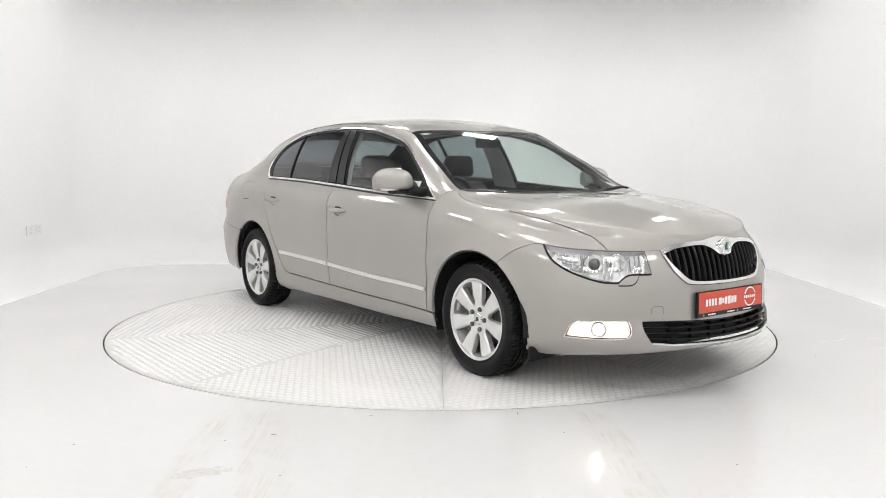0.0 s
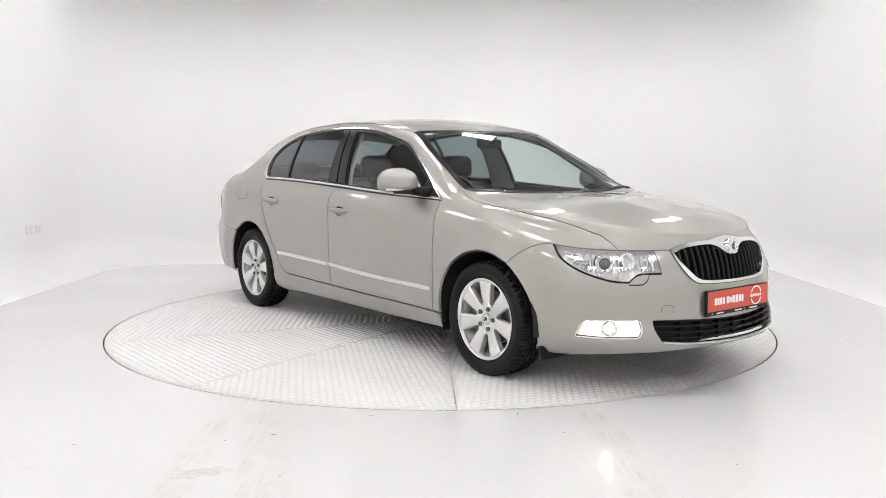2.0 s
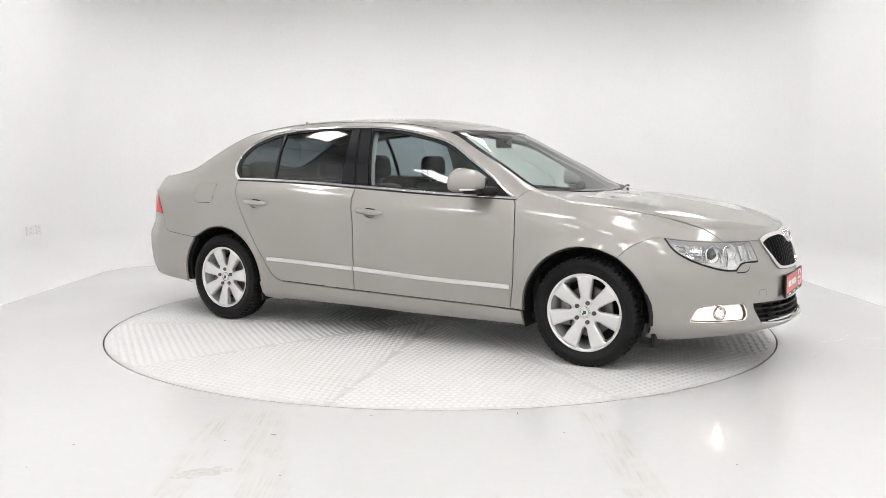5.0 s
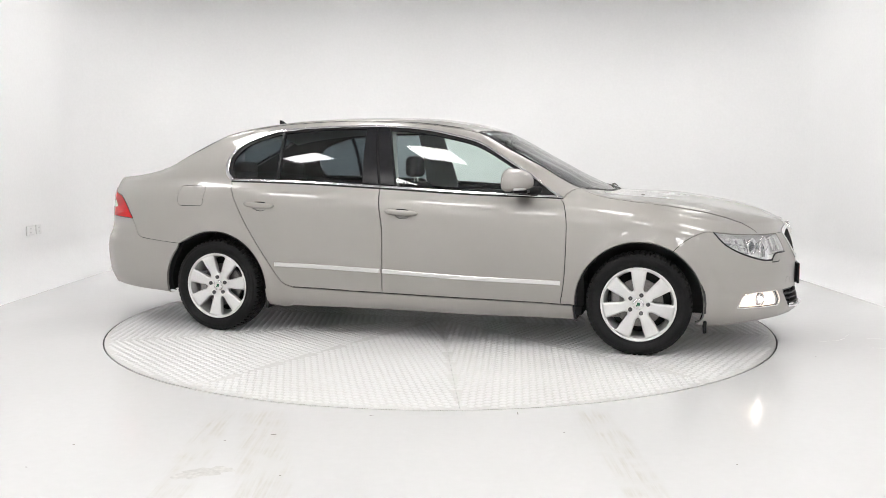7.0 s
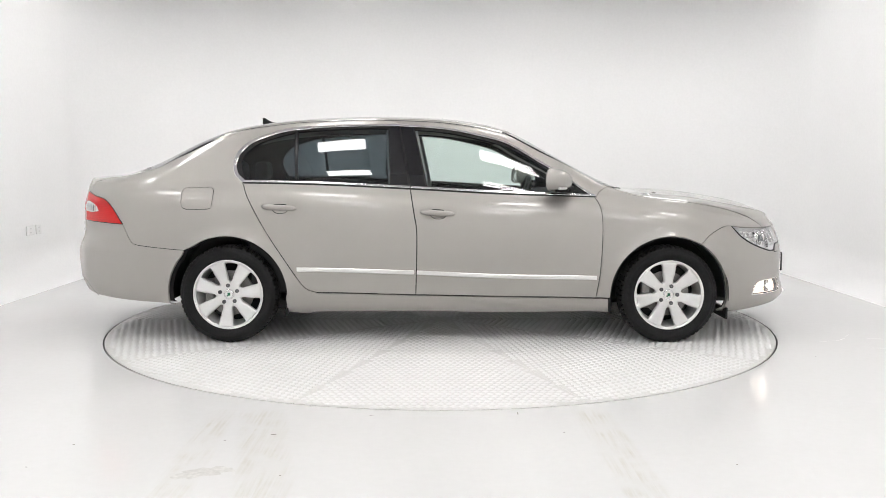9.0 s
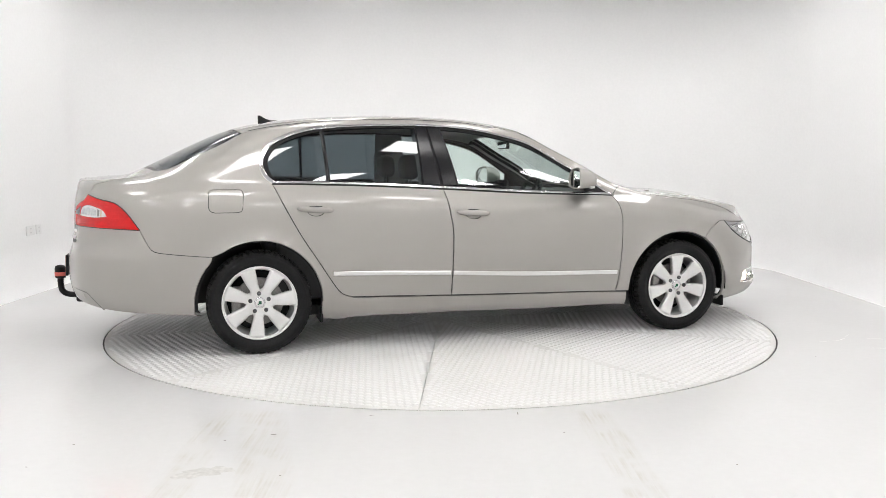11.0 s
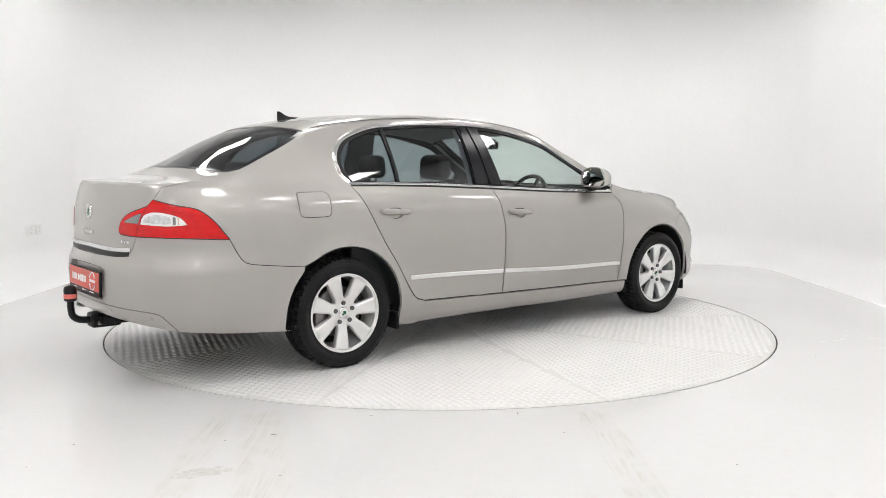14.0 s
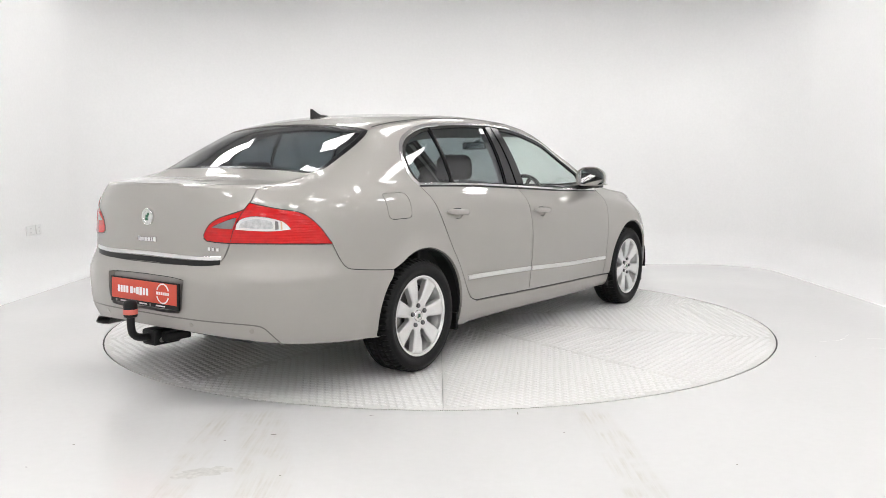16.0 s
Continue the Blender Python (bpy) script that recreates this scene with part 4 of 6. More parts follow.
def greenhouse():
    # windows
    quarter = [[(-1.215, 0.05), (-1.245, 0.17), (-1.258, 0.33), (-1.235, 0.50), (-1.16, 0.67), (-1.02, 0.78), (-0.935, 0.815)], [(-0.935, 0.815), (-0.915, 0.05)]]
    rear = [[(-0.893, 0.05), (-0.912, 0.825)], [(-0.912, 0.825), (-0.6, 0.853), (-0.335, 0.86)], [(-0.335, 0.86), (-0.318, 0.05)]]
    front = [[(-0.082, 0.05), (-0.165, 0.855)], [(-0.165, 0.855), (0.06, 0.84), (0.24, 0.80), (0.42, 0.755), (0.60, 0.655), (0.755, 0.46)], [(0.755, 0.46), (0.765, 0.05)]]
    panel("window_frame", [[(-1.238, 0.0), (0.978, 0.0)], rev(DLO_TOP)], [quarter, rear, front], M_BLACK, car, "black window frame and pillars", off=-0.006, shrink=0.0, back=False)
    for n, o, m, l in (("quarter_window", quarter, M_DARKGLASS, "dark privacy glass"), ("rear_door_window", rear, M_DARKGLASS, "dark privacy glass"), ("front_door_window", front, M_GLASS, "green-tinted glass")):
        for ob in panel(n, o, (), m, car, l, off=-0.010, shrink=-0.004, lip=0, back=False):
            ob.visible_shadow = False
    # gloss pillar covers between the doors
    panel("pillar_cover", [[(-0.312, 0.05), (-0.33, 0.865)], [(-0.33, 0.865), (-0.268, 0.88)], [(-0.268, 0.88), (-0.205, 0.05)]], (), M_GLOSS, car, off=0.001, shrink=0.001, back=False)
    panel("pillar_cover", [[(-0.188, 0.05), (-0.255, 0.88)], [(-0.255, 0.88), (-0.175, 0.87)], [(-0.175, 0.87), (-0.095, 0.05)]], (), M_GLOSS, car, off=0.001, shrink=0.001, back=False)
    ribbon("divider_bar", [[[(-0.903, 0.04), (-0.924, 0.84)]]], 0.02, 0.003, M_GLOSS, car, off=-0.004)
    ribbon("chrome_surround", [[DLO_TOP[6:-2] + [(0.955, 0.05)]]], 0.014, 0.005, M_CHROME, car, "satin chrome window surround", off=-0.002)
    ribbon("chrome_surround", [[[(-1.232, 0.015)] + DLO_TOP[1:7]]], 0.024, 0.005, M_CHROME, car, "satin chrome window surround", off=-0.002)
    ribbon("chrome_belt_strip", [[[(-1.235, 0.022), (-0.192, 0.022)]], [[(-0.186, 0.022), (0.972, 0.022)]]], 0.015, 0.006, M_CHROME, car, "satin chrome belt strip", off=-0.002)
    # front and rear screens
    ws = [rev(COWL)[0:1] + rev(COWL)[1:], [(1.075, 0.975), (0.98, 0.975), (0.69, 0.96), (0.396, 1.0)], HEADER, [(0.485, 2.0), (1.265, 2.0)]]
    o = panel("windscreen", ws, (), M_GLASS, car, "green-tinted windscreen", weld=True, off=-0.004, shrink=0.003, lip=0, back=False)[0]
    o.visible_shadow = False
    bk = [BACK_TOP, [(-1.465, 2.0), (-2.098, 2.0)], rev(BACK_LOW), rev(BACK_SIDE)]
    o = panel("rear_screen", bk, (), M_DARKGLASS, car, "dark-tinted rear screen", weld=True, off=-0.003, shrink=0.003, lip=0, back=False)[0]
    o.visible_shadow = False
    # black printed edges of the screens
    ribbon("screen_edge", [[[(1.055, 1.015), (0.98, 1.015), (0.69, 1.0), (0.40, 1.035)]], [HEADER_IN], [COWL_IN]], 0.036, 0.0005, M_GLOSS, car, off=-0.0042, sink=0.002)
    ribbon("rear_screen_edge", [[[(q, s + 0.03) for q, s in BACK_SIDE]], [[(q - 0.018, s) for q, s in BACK_TOP]], [[(q + 0.015, s) for q, s in BACK_LOW]]], 0.03, 0.0005, M_GLOSS, car, off=-0.0032, sink=0.002)
    ribbon("roof_seam", [[[(0.30, 1.03), (-0.5, 1.03), (-1.36, 1.02)]]], 0.006, 0.0008, M_BLACK, car)
    # roof lining and pillar linings
    panel("pillar_lining", [[(-0.33, 0.0), (-0.35, 0.93)], [(-0.35, 0.93), (-0.15, 0.93)], [(-0.15, 0.93), (-0.07, 0.0)]], (), M_LINER, car, "grey pillar lining", off=-0.045, shrink=0, lip=0, back=False)
    panel("pillar_lining", [[(1.03, 0.72), (0.72, 0.80), (0.40, 0.90)], [(0.40, 0.90), (0.44, 0.995)], [(0.44, 0.995), (0.70, 0.95), (1.05, 0.94)]], (), M_LINER, car, "grey pillar lining", off=-0.04, shrink=0, lip=0, back=False)
    panel("headlining", [[(0.40, 0.93), (-0.5, 0.94), (-1.40, 0.93)], [(-1.40, 0.93), (-1.46, 2.0)], [(-1.46, 2.0), (0.46, 2.0)], [(0.46, 2.0), (0.40, 0.93)]], (), M_LINER, car, "grey fabric headlining", weld=True, off=-0.035, shrink=0, lip=0, back=False)


HEADER_IN = [(q + 0.012, s) for q, s in HEADER]
COWL_IN = [(q - 0.02, s) for q, s in COWL]


def lamps():
    lens = [LAMP_TOP, LAMP_FOOT, LAMP_STEP, LAMP_LOW]
    hl = []
    for sgn in (1, -1):
        h = new("headlight")
        h.parent = car
        h["label"] = "clear headlight with chrome reflector"
        hl.append(h)
    V, F, N, on = sheet(lens, off=0.0, shrink=0.003, lip=0.0)
    B = sheet(lens, off=lambda q, s: -0.046 + 0.012 * np.sin(q * 131 + s * 57) * np.sin(s * 173), shrink=0.002, lip=0, ridge=lambda x, y: 0 * x)
    # side walls of the bowl
    W = sheet(lens, off=-0.002, shrink=0.003, lip=0.06)
    for h, sgn in zip(hl, (1, -1)):
        t = lambda X: X[:3] if sgn > 0 else twin(*X, False)
        o = skin("lens", *t((V, F, N, on)), M_LENS, h)
        o.visible_shadow = False
        X = t(B)
        mesh("reflector", X[0], X[1], M_BOWL, h, "faceted chrome reflector", smooth=False)
        rimf = [f for f in W[1] if len(f) == 4]
        X = t((W[0], rimf, W[2], W[3]))
        bm = bmesh.new()
        bv = [bm.verts.new(v) for v in X[0]]
        for f in X[1]:
            bm.faces.new([bv[i] for i in f])
        bmesh.ops.delete(bm, geom=[v for v in bm.verts if not v.link_faces], context="VERTS")
        bmesh.ops.remove_doubles(bm, verts=bm.verts, dist=0.0005)
        part("bezel", bm, M_BOWL, h)
        for q, s, r, kind in ((2.225, -0.13, 0.047, "ring"), (2.345, -0.118, 0.044, "bowl")):
            c = surf(q, s)
            nrm_ = Vector((0.82, -0.55, 0.0)).normalized()
            m = Vector(c) - nrm_ * 0.045
            bm = bmesh.new()
            lathe(bm, [(r * 0.62, 0.012), (r * 0.85, 0.016), (r, 0.02), (r * 1.06, 0.012), (r * 1.08, -0.012)], 32, "z")
            q4 = nrm_.to_track_quat("Z", "Y").to_matrix().to_4x4()
            bmesh.ops.transform(bm, matrix=Matrix.Translation(m) @ q4, verts=bm.verts)
            if sgn < 0:
                bmesh.ops.scale(bm, vec=(1, -1, 1), verts=bm.verts)
                bmesh.ops.reverse_faces(bm, faces=bm.faces)
            part("lamp_ring", bm, M_CHROME, h, smooth=True)
            bm = bmesh.new()
            lathe(bm, [(r * 0.64, 0.004), (r * 0.5, 0.016), (r * 0.3, 0.023), (0.001, 0.026)] if kind == "ring" else [(r * 0.86, 0.014), (r * 0.6, 0.0), (r * 0.3, -0.01), (0.001, -0.013)], 32, "z")
            bmesh.ops.transform(bm, matrix=Matrix.Translation(m) @ q4, verts=bm.verts)
            if sgn < 0:
                bmesh.ops.scale(bm, vec=(1, -1, 1), verts=bm.verts)
                bmesh.ops.reverse_faces(bm, faces=bm.faces)
            part("projector", bm, M_PROJ if kind == "ring" else M_BOWL, h, smooth=True)
    for h, sgn in zip(hl, (1, -1)):
        for q, s1, s0 in ((2.128, -0.08, -0.165), (2.152, -0.08, -0.17), (2.29, -0.08, -0.185), (2.305, -0.08, -0.185), (2.43, -0.075, -0.155), (2.455, -0.075, -0.155), (2.48, -0.08, -0.155)):
            ribbon("reflector_rib", [[[(q, s1), (q + 0.012, (s0 + s1) / 2), (q, s0)]]], 0.005, 0.022, M_CHROME, h, off=-0.038, sides=(sgn,))
        for k, (qa, sa, qb, sb) in enumerate(((1.985, -0.088, 2.06, -0.09), (2.0, -0.108, 2.12, -0.112), (2.03, -0.128, 2.13, -0.132), (2.08, -0.152, 2.17, -0.16), (2.03, -0.085, 2.055, -0.14), (2.085, -0.085, 2.11, -0.165), (2.26, -0.085, 2.275, -0.19), (2.17, -0.178, 2.31, -0.196))):
            ribbon("reflector_step", [[[(qa, sa), ((qa + qb) / 2, (sa + sb) / 2 - 0.003), (qb, sb)]]], 0.007, 0.012, M_PALELENS if k % 2 else M_CHROME, h, off=-0.032, sides=(sgn,))
        for name, box, depth, m in (("inner_panel", ((2.405, -0.078), (2.452, -0.074), (2.47, -0.15), (2.425, -0.15)), -0.022, M_PALELENS), ("inner_fin", ((2.462, -0.076), (2.474, -0.076), (2.497, -0.15), (2.483, -0.15)), -0.014, M_SATIN)):
            X = sheet([[box[k], box[(k + 1) % 4]] for k in range(4)], off=depth, shrink=0, lip=0.012, step=0.02)
            X = X[:3] if sgn > 0 else twin(*X, False)
            mesh(name, X[0], X[1], m, h)
    # washer covers under the step of the headlights
    chip_top = [(2.357, -0.211), (2.383, -0.188), (2.414, -0.174), (2.462, -0.171)]
    chip_low = [(2.462, -0.171), (2.450, -0.198), (2.425, -0.214), (2.357, -0.217)]
    panel("washer_cover", [chip_top, chip_low, [(2.357, -0.217), (2.357, -0.211)]], (), M_PAINT, car, off=0.003, shrink=0, lip=0.004, step=0.012, back=False)
    ribbon("washer_cover_seal", [[[(2.462, -0.171), (2.452, -0.2), (2.427, -0.217), (2.357, -0.22)]]], 0.006, 0.001, M_BLACK, car)
    ribbon("headlight_seal", [[LAMP_LOW], [LAMP_STEP]], 0.010, 0.0015, M_BLACK, car)
    # fog lamps
    f = panel("fog_lamp", FOG, (), M_LENS, car, "lit fog lamp behind clear glass", off=-0.002, shrink=0.002, lip=0, back=False)
    for ob, sgn in zip(f, (1, -1)):
        ob.visible_shadow = False
        X = sheet(FOG, off=-0.03, shrink=0.0, lip=0)
        X = X[:3] if sgn > 0 else twin(*X, False)
        mesh("lit_reflector", X[0], X[1], M_FOGLIT, ob)
        for q, s, r in ((2.245, -0.438, 0.036),):
            c = Vector(surf(q, s))
            nrm_ = Vector((0.85, -0.5, 0.0)).normalized()
            bm = bmesh.new()
            lathe(bm, [(r * 0.5, -0.004), (r * 0.8, 0.004), (r, 0.008), (r * 1.05, -0.012)], 28, "z")
            bmesh.ops.transform(bm, matrix=Matrix.Translation(c - nrm_ * 0.018) @ nrm_.to_track_quat("Z", "Y").to_matrix().to_4x4(), verts=bm.verts)
            if sgn < 0:
                bmesh.ops.scale(bm, vec=(1, -1, 1), verts=bm.verts)
                bmesh.ops.reverse_faces(bm, faces=bm.faces)
            part("bulb_ring", bm, M_CHROME, ob, smooth=True)
            bm = bmesh.new()
            bmesh.ops.create_uvsphere(bm, u_segments=12, v_segments=8, radius=0.011)
            bmesh.ops.translate(bm, vec=Vector((1, sgn, 1)) * (c - nrm_ * 0.012), verts=bm.verts)
            part("bulb", bm, M_BULB, ob, "glowing bulb", smooth=True)
    ribbon("fog_lamp_trim", [[FOG[0], FOG[1], FOG[2], FOG[3]]], 0.005, 0.0015, M_CHROME, car)
    # tail lamps: wing part and boot part
    t = panel("tail_lamp", [TAIL_TOP, TAIL_FOOT, rev(LAMP_SPLIT)], [REVERSING], M_RED, car, "red rear lamp with a white reversing section", off=0.003, shrink=0.002, lip=0.02)
    for ob, sgn in zip(t, (1, -1)):
        X = sheet(REVERSING, off=0.0015, shrink=-0.001, lip=0.01)
        X = X[:3] if sgn > 0 else twin(*X, False)
        skin("reversing_lens", *X, M_WHITELENS, ob, "white reversing lens")
        X = sheet([[(-2.615, -0.182), (-2.60, -0.158), (-2.53, -0.139), (-2.46, -0.139), (-2.425, -0.145)], [(-2.425, -0.145), (-2.428, -0.178), (-2.615, -0.182)]], off=0.0035, shrink=0, lip=0.002, step=0.012)
        X = X[:3] if sgn > 0 else twin(*X, False)
        mesh("inner_lens", X[0], X[1], M_PALELENS, ob, "ribbed clear inner lens")
        for qa, qb, m in ((-2.405, -2.385, M_SMOKE), (-2.372, -2.362, M_AMBER)):
            Y = sheet([[(qa, -0.182), (qa, -0.142)], [(qa, -0.142), (qb, -0.145)], [(qb, -0.145), (qb, -0.18)], [(qb, -0.18), (qa, -0.182)]], off=0.0022, shrink=0, lip=0.001, step=0.01)
            Y = Y[:3] if sgn > 0 else twin(*Y, False)
            mesh("bulb_strip", Y[0], Y[1], m, ob)
    bw = [[(-2.772, -0.19), (-2.73, -0.172), (-2.67, -0.15), (-2.628, -0.138)], [(-2.628, -0.138), (-2.648, -0.178), (-2.654, -0.191)], [(-2.654, -0.191), (-2.772, -0.19)]]
    t = panel("boot_lamp", [LAMP_SPLIT, rev(BOOT_LAMP_LOW), rev(BOOT_LAMP_IN), rev(BOOT_LAMP_TOP)[:-1] + [LAMP_SPLIT[0]]], [bw], M_RED, car, "red rear lamp on the boot lid", off=0.003, shrink=0.002, lip=0.02)
    for ob, sgn in zip(t, (1, -1)):
        X = sheet(bw, off=0.0015, shrink=-0.001, lip=0.01)
        X = X[:3] if sgn > 0 else twin(*X, False)
        skin("reversing_lens", *X, M_SMOKE, ob, "grey reflector")
    ribbon("tail_lamp_seal", [[TAIL_TOP], [TAIL_FOOT, rev(BOOT_LAMP_LOW)], [LAMP_SPLIT], [BOOT_LAMP_TOP, BOOT_LAMP_IN]], 0.007, 0.0005, M_BLACK, car, off=0.001)


M_PALELENS = mat("ribbed_clear_plastic", (0.56, 0.56, 0.57), 0.12, coat=0.8, grain=0.25, scale=70, bump=0.5)
M_PROJ = mat("projector_glass", (0.10, 0.11, 0.12), 0.05, coat=1.0)
M_AMBER = mat("pale_amber_plastic", (0.60, 0.42, 0.30), 0.2)
M_SMOKE = mat("grey_lamp_plastic", (0.19, 0.18, 0.18), 0.15, coat=0.8, grain=0.1)


def front_end():
    g = new("grille")
    g.parent = car
    g["label"] = "black grille of upright slats in a chrome surround"
    inner_top = [(2.602, -0.075), (2.67, -0.054), (2.78, -0.045), (2.86, -0.046), (2.92, -0.064), (2.955, -0.088), (QF, -0.10)]
    inner_low = [(QF, -0.217), (2.933, -0.215), (2.82, -0.211), (2.752, -0.198), (2.69, -0.155), (2.635, -0.11), (2.602, -0.075)]
    V, F, N, on = sheet([GRILLE_OUT, [(QF, 0.004), (QF, -0.10)], rev(inner_top), [(2.602, -0.075), (2.575, -0.058)]], off=0.006, lip=0.02, shrink=0.001, weld=True)
    skin("upper_surround", *twin(V, F, N, on, True), M_CHROME, g, "chrome grille surround")
    V, F, N, on = sheet([GRILLE_LOW, [(2.575, -0.058), (2.602, -0.075)], rev(inner_low), [(QF, -0.217), (QF, -0.233)]], off=0.006, lip=0.02, shrink=0.001, weld=True)
    skin("lower_surround", *twin(V, F, N, on, True), M_CHROME, g, "chrome grille surround")
    V, F, N, on = sheet([GRILLE_OUT, [(QF, 0.004), (QF, -0.233)], GRILLE_LOW], off=-0.05, shrink=-0.004, lip=0, weld=True)
    X = twin(V, F, N, on, True)
    mesh("grille_back", X[0], X[1], M_SHELL, g)
    top = spline(inner_top)
    lo = spline(inner_low)
    for i in range(19):
        y = -0.335 + i * 0.67 / 18
        ay = abs(y)
        qs = np.linspace(2.55, QF, 200)
        mid = surf(qs, np.full(200, -0.13))
        q = float(np.interp(-ay, mid[:, 1], qs))
        s1 = float(np.interp(q, top[:, 0], top[:, 1])) - 0.0
        o = np.argsort(lo[:, 0])
        s0 = float(np.interp(q, lo[o, 0], lo[o, 1]))
        bm = bmesh.new()
        rows = []
        for s in np.linspace(s0 - 0.004, s1 + 0.004, 8):
            p = surf(q, s)
            x = p[0]
            rows.append([bm.verts.new(v) for v in ((x - 0.045, y - 0.004, p[2]), (x - 0.012, y - 0.008, p[2]), (x - 0.006, y - 0.003, p[2]), (x - 0.006, y + 0.003, p[2]), (x - 0.012, y + 0.008, p[2]), (x - 0.045, y + 0.004, p[2]))])
        for a, b in zip(rows, rows[1:]):
            for k in range(6):
                bm.faces.new((a[k], a[(k + 1) % 6], b[(k + 1) % 6], b[k]))
        bm.faces.new(rows[0][::-1])
        bm.faces.new(rows[-1])
        bmesh.ops.recalc_face_normals(bm, faces=bm.faces)
        part("slat", bm, M_SLAT, g)
    # lower grille
    g2 = new("lower_grille")
    g2.parent = car
    g2["label"] = "black lower grille with cross bars"
    V, F, N, on = sheet(LOWGR, off=-0.05, shrink=-0.004, lip=0, weld=True)
    X = twin(V, F, N, on, True)
    mesh("grille_back", X[0], X[1], M_SHELL, g2)
    for f in (0.03, 0.28, 0.54, 0.80):
        n = 40
        qs = np.linspace(2.495 + 0.02 * f, QF, n)
        s = -0.393 - 0.013 * (qs - 2.49) / 0.51 - f * 0.106
        P = surf(qs, s) - np.array([0.014, 0, 0])
        line = [tuple(p) for p in P] + [(p[0], -p[1], p[2]) for p in P[::-1][1:]]
        bm = bmesh.new()
        rows = [[bm.verts.new((x + dx, y, z + dz)) for dx, dz in ((0, 0.004), (0, -0.004), (-0.03, -0.002), (-0.03, 0.002))] for x, y, z in line]
        for a, b in zip(rows, rows[1:]):
            for k in range(4):
                bm.faces.new((a[k], a[(k + 1) % 4], b[(k + 1) % 4], b[k]))
        bmesh.ops.recalc_face_normals(bm, faces=bm.faces)
        part("cross_bar", bm, M_SLAT, g2)
    for y in (-0.36, -0.24, -0.12, 0.0, 0.12, 0.24, 0.36):
        qs = np.linspace(2.45, QF, 100)
        q = float(np.interp(-abs(y), surf(qs, np.full(100, -0.43))[:, 1], qs))
        bm = bmesh.new()
        a, b = surf(q, -0.40), surf(q, -0.505)
        x = min(a[0], b[0])
        block(bm, x - 0.045, x - 0.012, y - 0.003, y + 0.003, b[2], a[2])
        part("upright_bar", bm, M_SLAT, g2)
    ribbon("lip_trim", [[LOWGR_FOOT]], 0.008, 0.004, M_SATIN, car, "bright strip under the lower grille")
    # badge
    badge("badge", (2.336, 0.014, 0.712), (1, 0, 0.28))
    number_plate((2.372, 0.018, 0.443), 1, -1)
    # towing-eye cover
    ribbon("towing_eye_cover", [[[(2.54, -0.355), (2.538, -0.328), (2.55, -0.32), (2.605, -0.322), (2.608, -0.355)]]], 0.003, 0.0004, M_GAPLINE, car, both=False)
    # washer jet and wipers
    for sg in (1, -1):
        p = surf(1.44, 1.42)
        bm = bmesh.new()
        block(bm, p[0] - 0.012, p[0] + 0.012, p[1] * sg - 0.02, p[1] * sg + 0.02, p[2] - 0.006, p[2] + 0.003, 0.003, 1)
        part("washer_jet", bm, M_GAPLINE, car)
    n = 14
    line = [(1.105 + 0.15 * math.sin(math.pi / 2 * t), 1.02 + 0.85 * t) for t in np.linspace(0, 1, n)]
    P = surf(np.array([l[0] for l in line]), np.array([l[1] for l in line]))
    for sg in (1, -1):
        bm = bmesh.new()
        tube(bm, [(p[0] - 0.006, p[1] * sg, p[2] + 0.002) for p in P], 0.004, 8)
        w = part("wiper", bm, M_BLACK, car, "black wiper blade", smooth=True)
        if sg < 0:
            bm = bmesh.new()
            tube(bm, [(P[0][0] + 0.06, (P[0][1] + 0.05) * sg, P[0][2]), (P[3][0] + 0.02, P[3][1] * sg, P[3][2] + 0.012), (P[7][0], P[7][1] * sg, P[7][2] + 0.012)], [0.008, 0.005, 0.0035], 8)
            part("arm", bm, M_BLACK, w)
    ribbon("cowl_cover", [[[(q - 0.012, s) for q, s in COWL]]], 0.03, 0.001, M_BLACK, car, "black cowl cover", off=-0.001)


M_SLAT = mat("satin_black_slat", (0.008, 0.008, 0.0085), 0.45, spec=0.2)
M_GAPLINE = mat("fine_shut_line", (0.15, 0.14, 0.13), 0.6)


def badge(name, at, out):
    d = Vector(out).normalized()
    m = Matrix.Translation(at) @ d.to_track_quat("Z", "Y").to_matrix().to_4x4()
    ob = new(name)
    ob.parent = car
    ob["label"] = "round chrome badge with a green centre"
    for nm, prof, ma in (("badge_ring", [(0.040, -0.01), (0.0425, 0.004), (0.0415, 0.009), (0.0385, 0.010), (0.038, 0.007)], M_CHROME), ("badge_band", [(0.0382, 0.0075), (0.0295, 0.0085)], M_BADGEFACE), ("badge_inner_ring", [(0.0297, 0.006), (0.0297, 0.0095), (0.0275, 0.0095), (0.0275, 0.005)], M_CHROME), ("badge_face", [(0.030, 0.005), (0.0285, 0.003), (0.027, 0.006), (0.001, 0.007)], M_BADGEFACE)):
        bm = bmesh.new()
        lathe(bm, prof, 36, "z")
        bmesh.ops.transform(bm, matrix=m, verts=bm.verts)
        bmesh.ops.recalc_face_normals(bm, faces=bm.faces)
        part(nm, bm, ma, ob, smooth=True)
    bm = bmesh.new()
    for x, y, w, h in ((0, 0.002, 0.02, 0.014), (-0.006, -0.012, 0.010, 0.012), (0.009, 0.013, 0.010, 0.012), (0.006, -0.013, 0.005, 0.010)):
        block(bm, x - w / 2, x + w / 2, y - h / 2, y + h / 2, 0.0055, 0.0095)
    bmesh.ops.transform(bm, matrix=m, verts=bm.verts)
    part("badge_mark", bm, M_BADGE, ob)


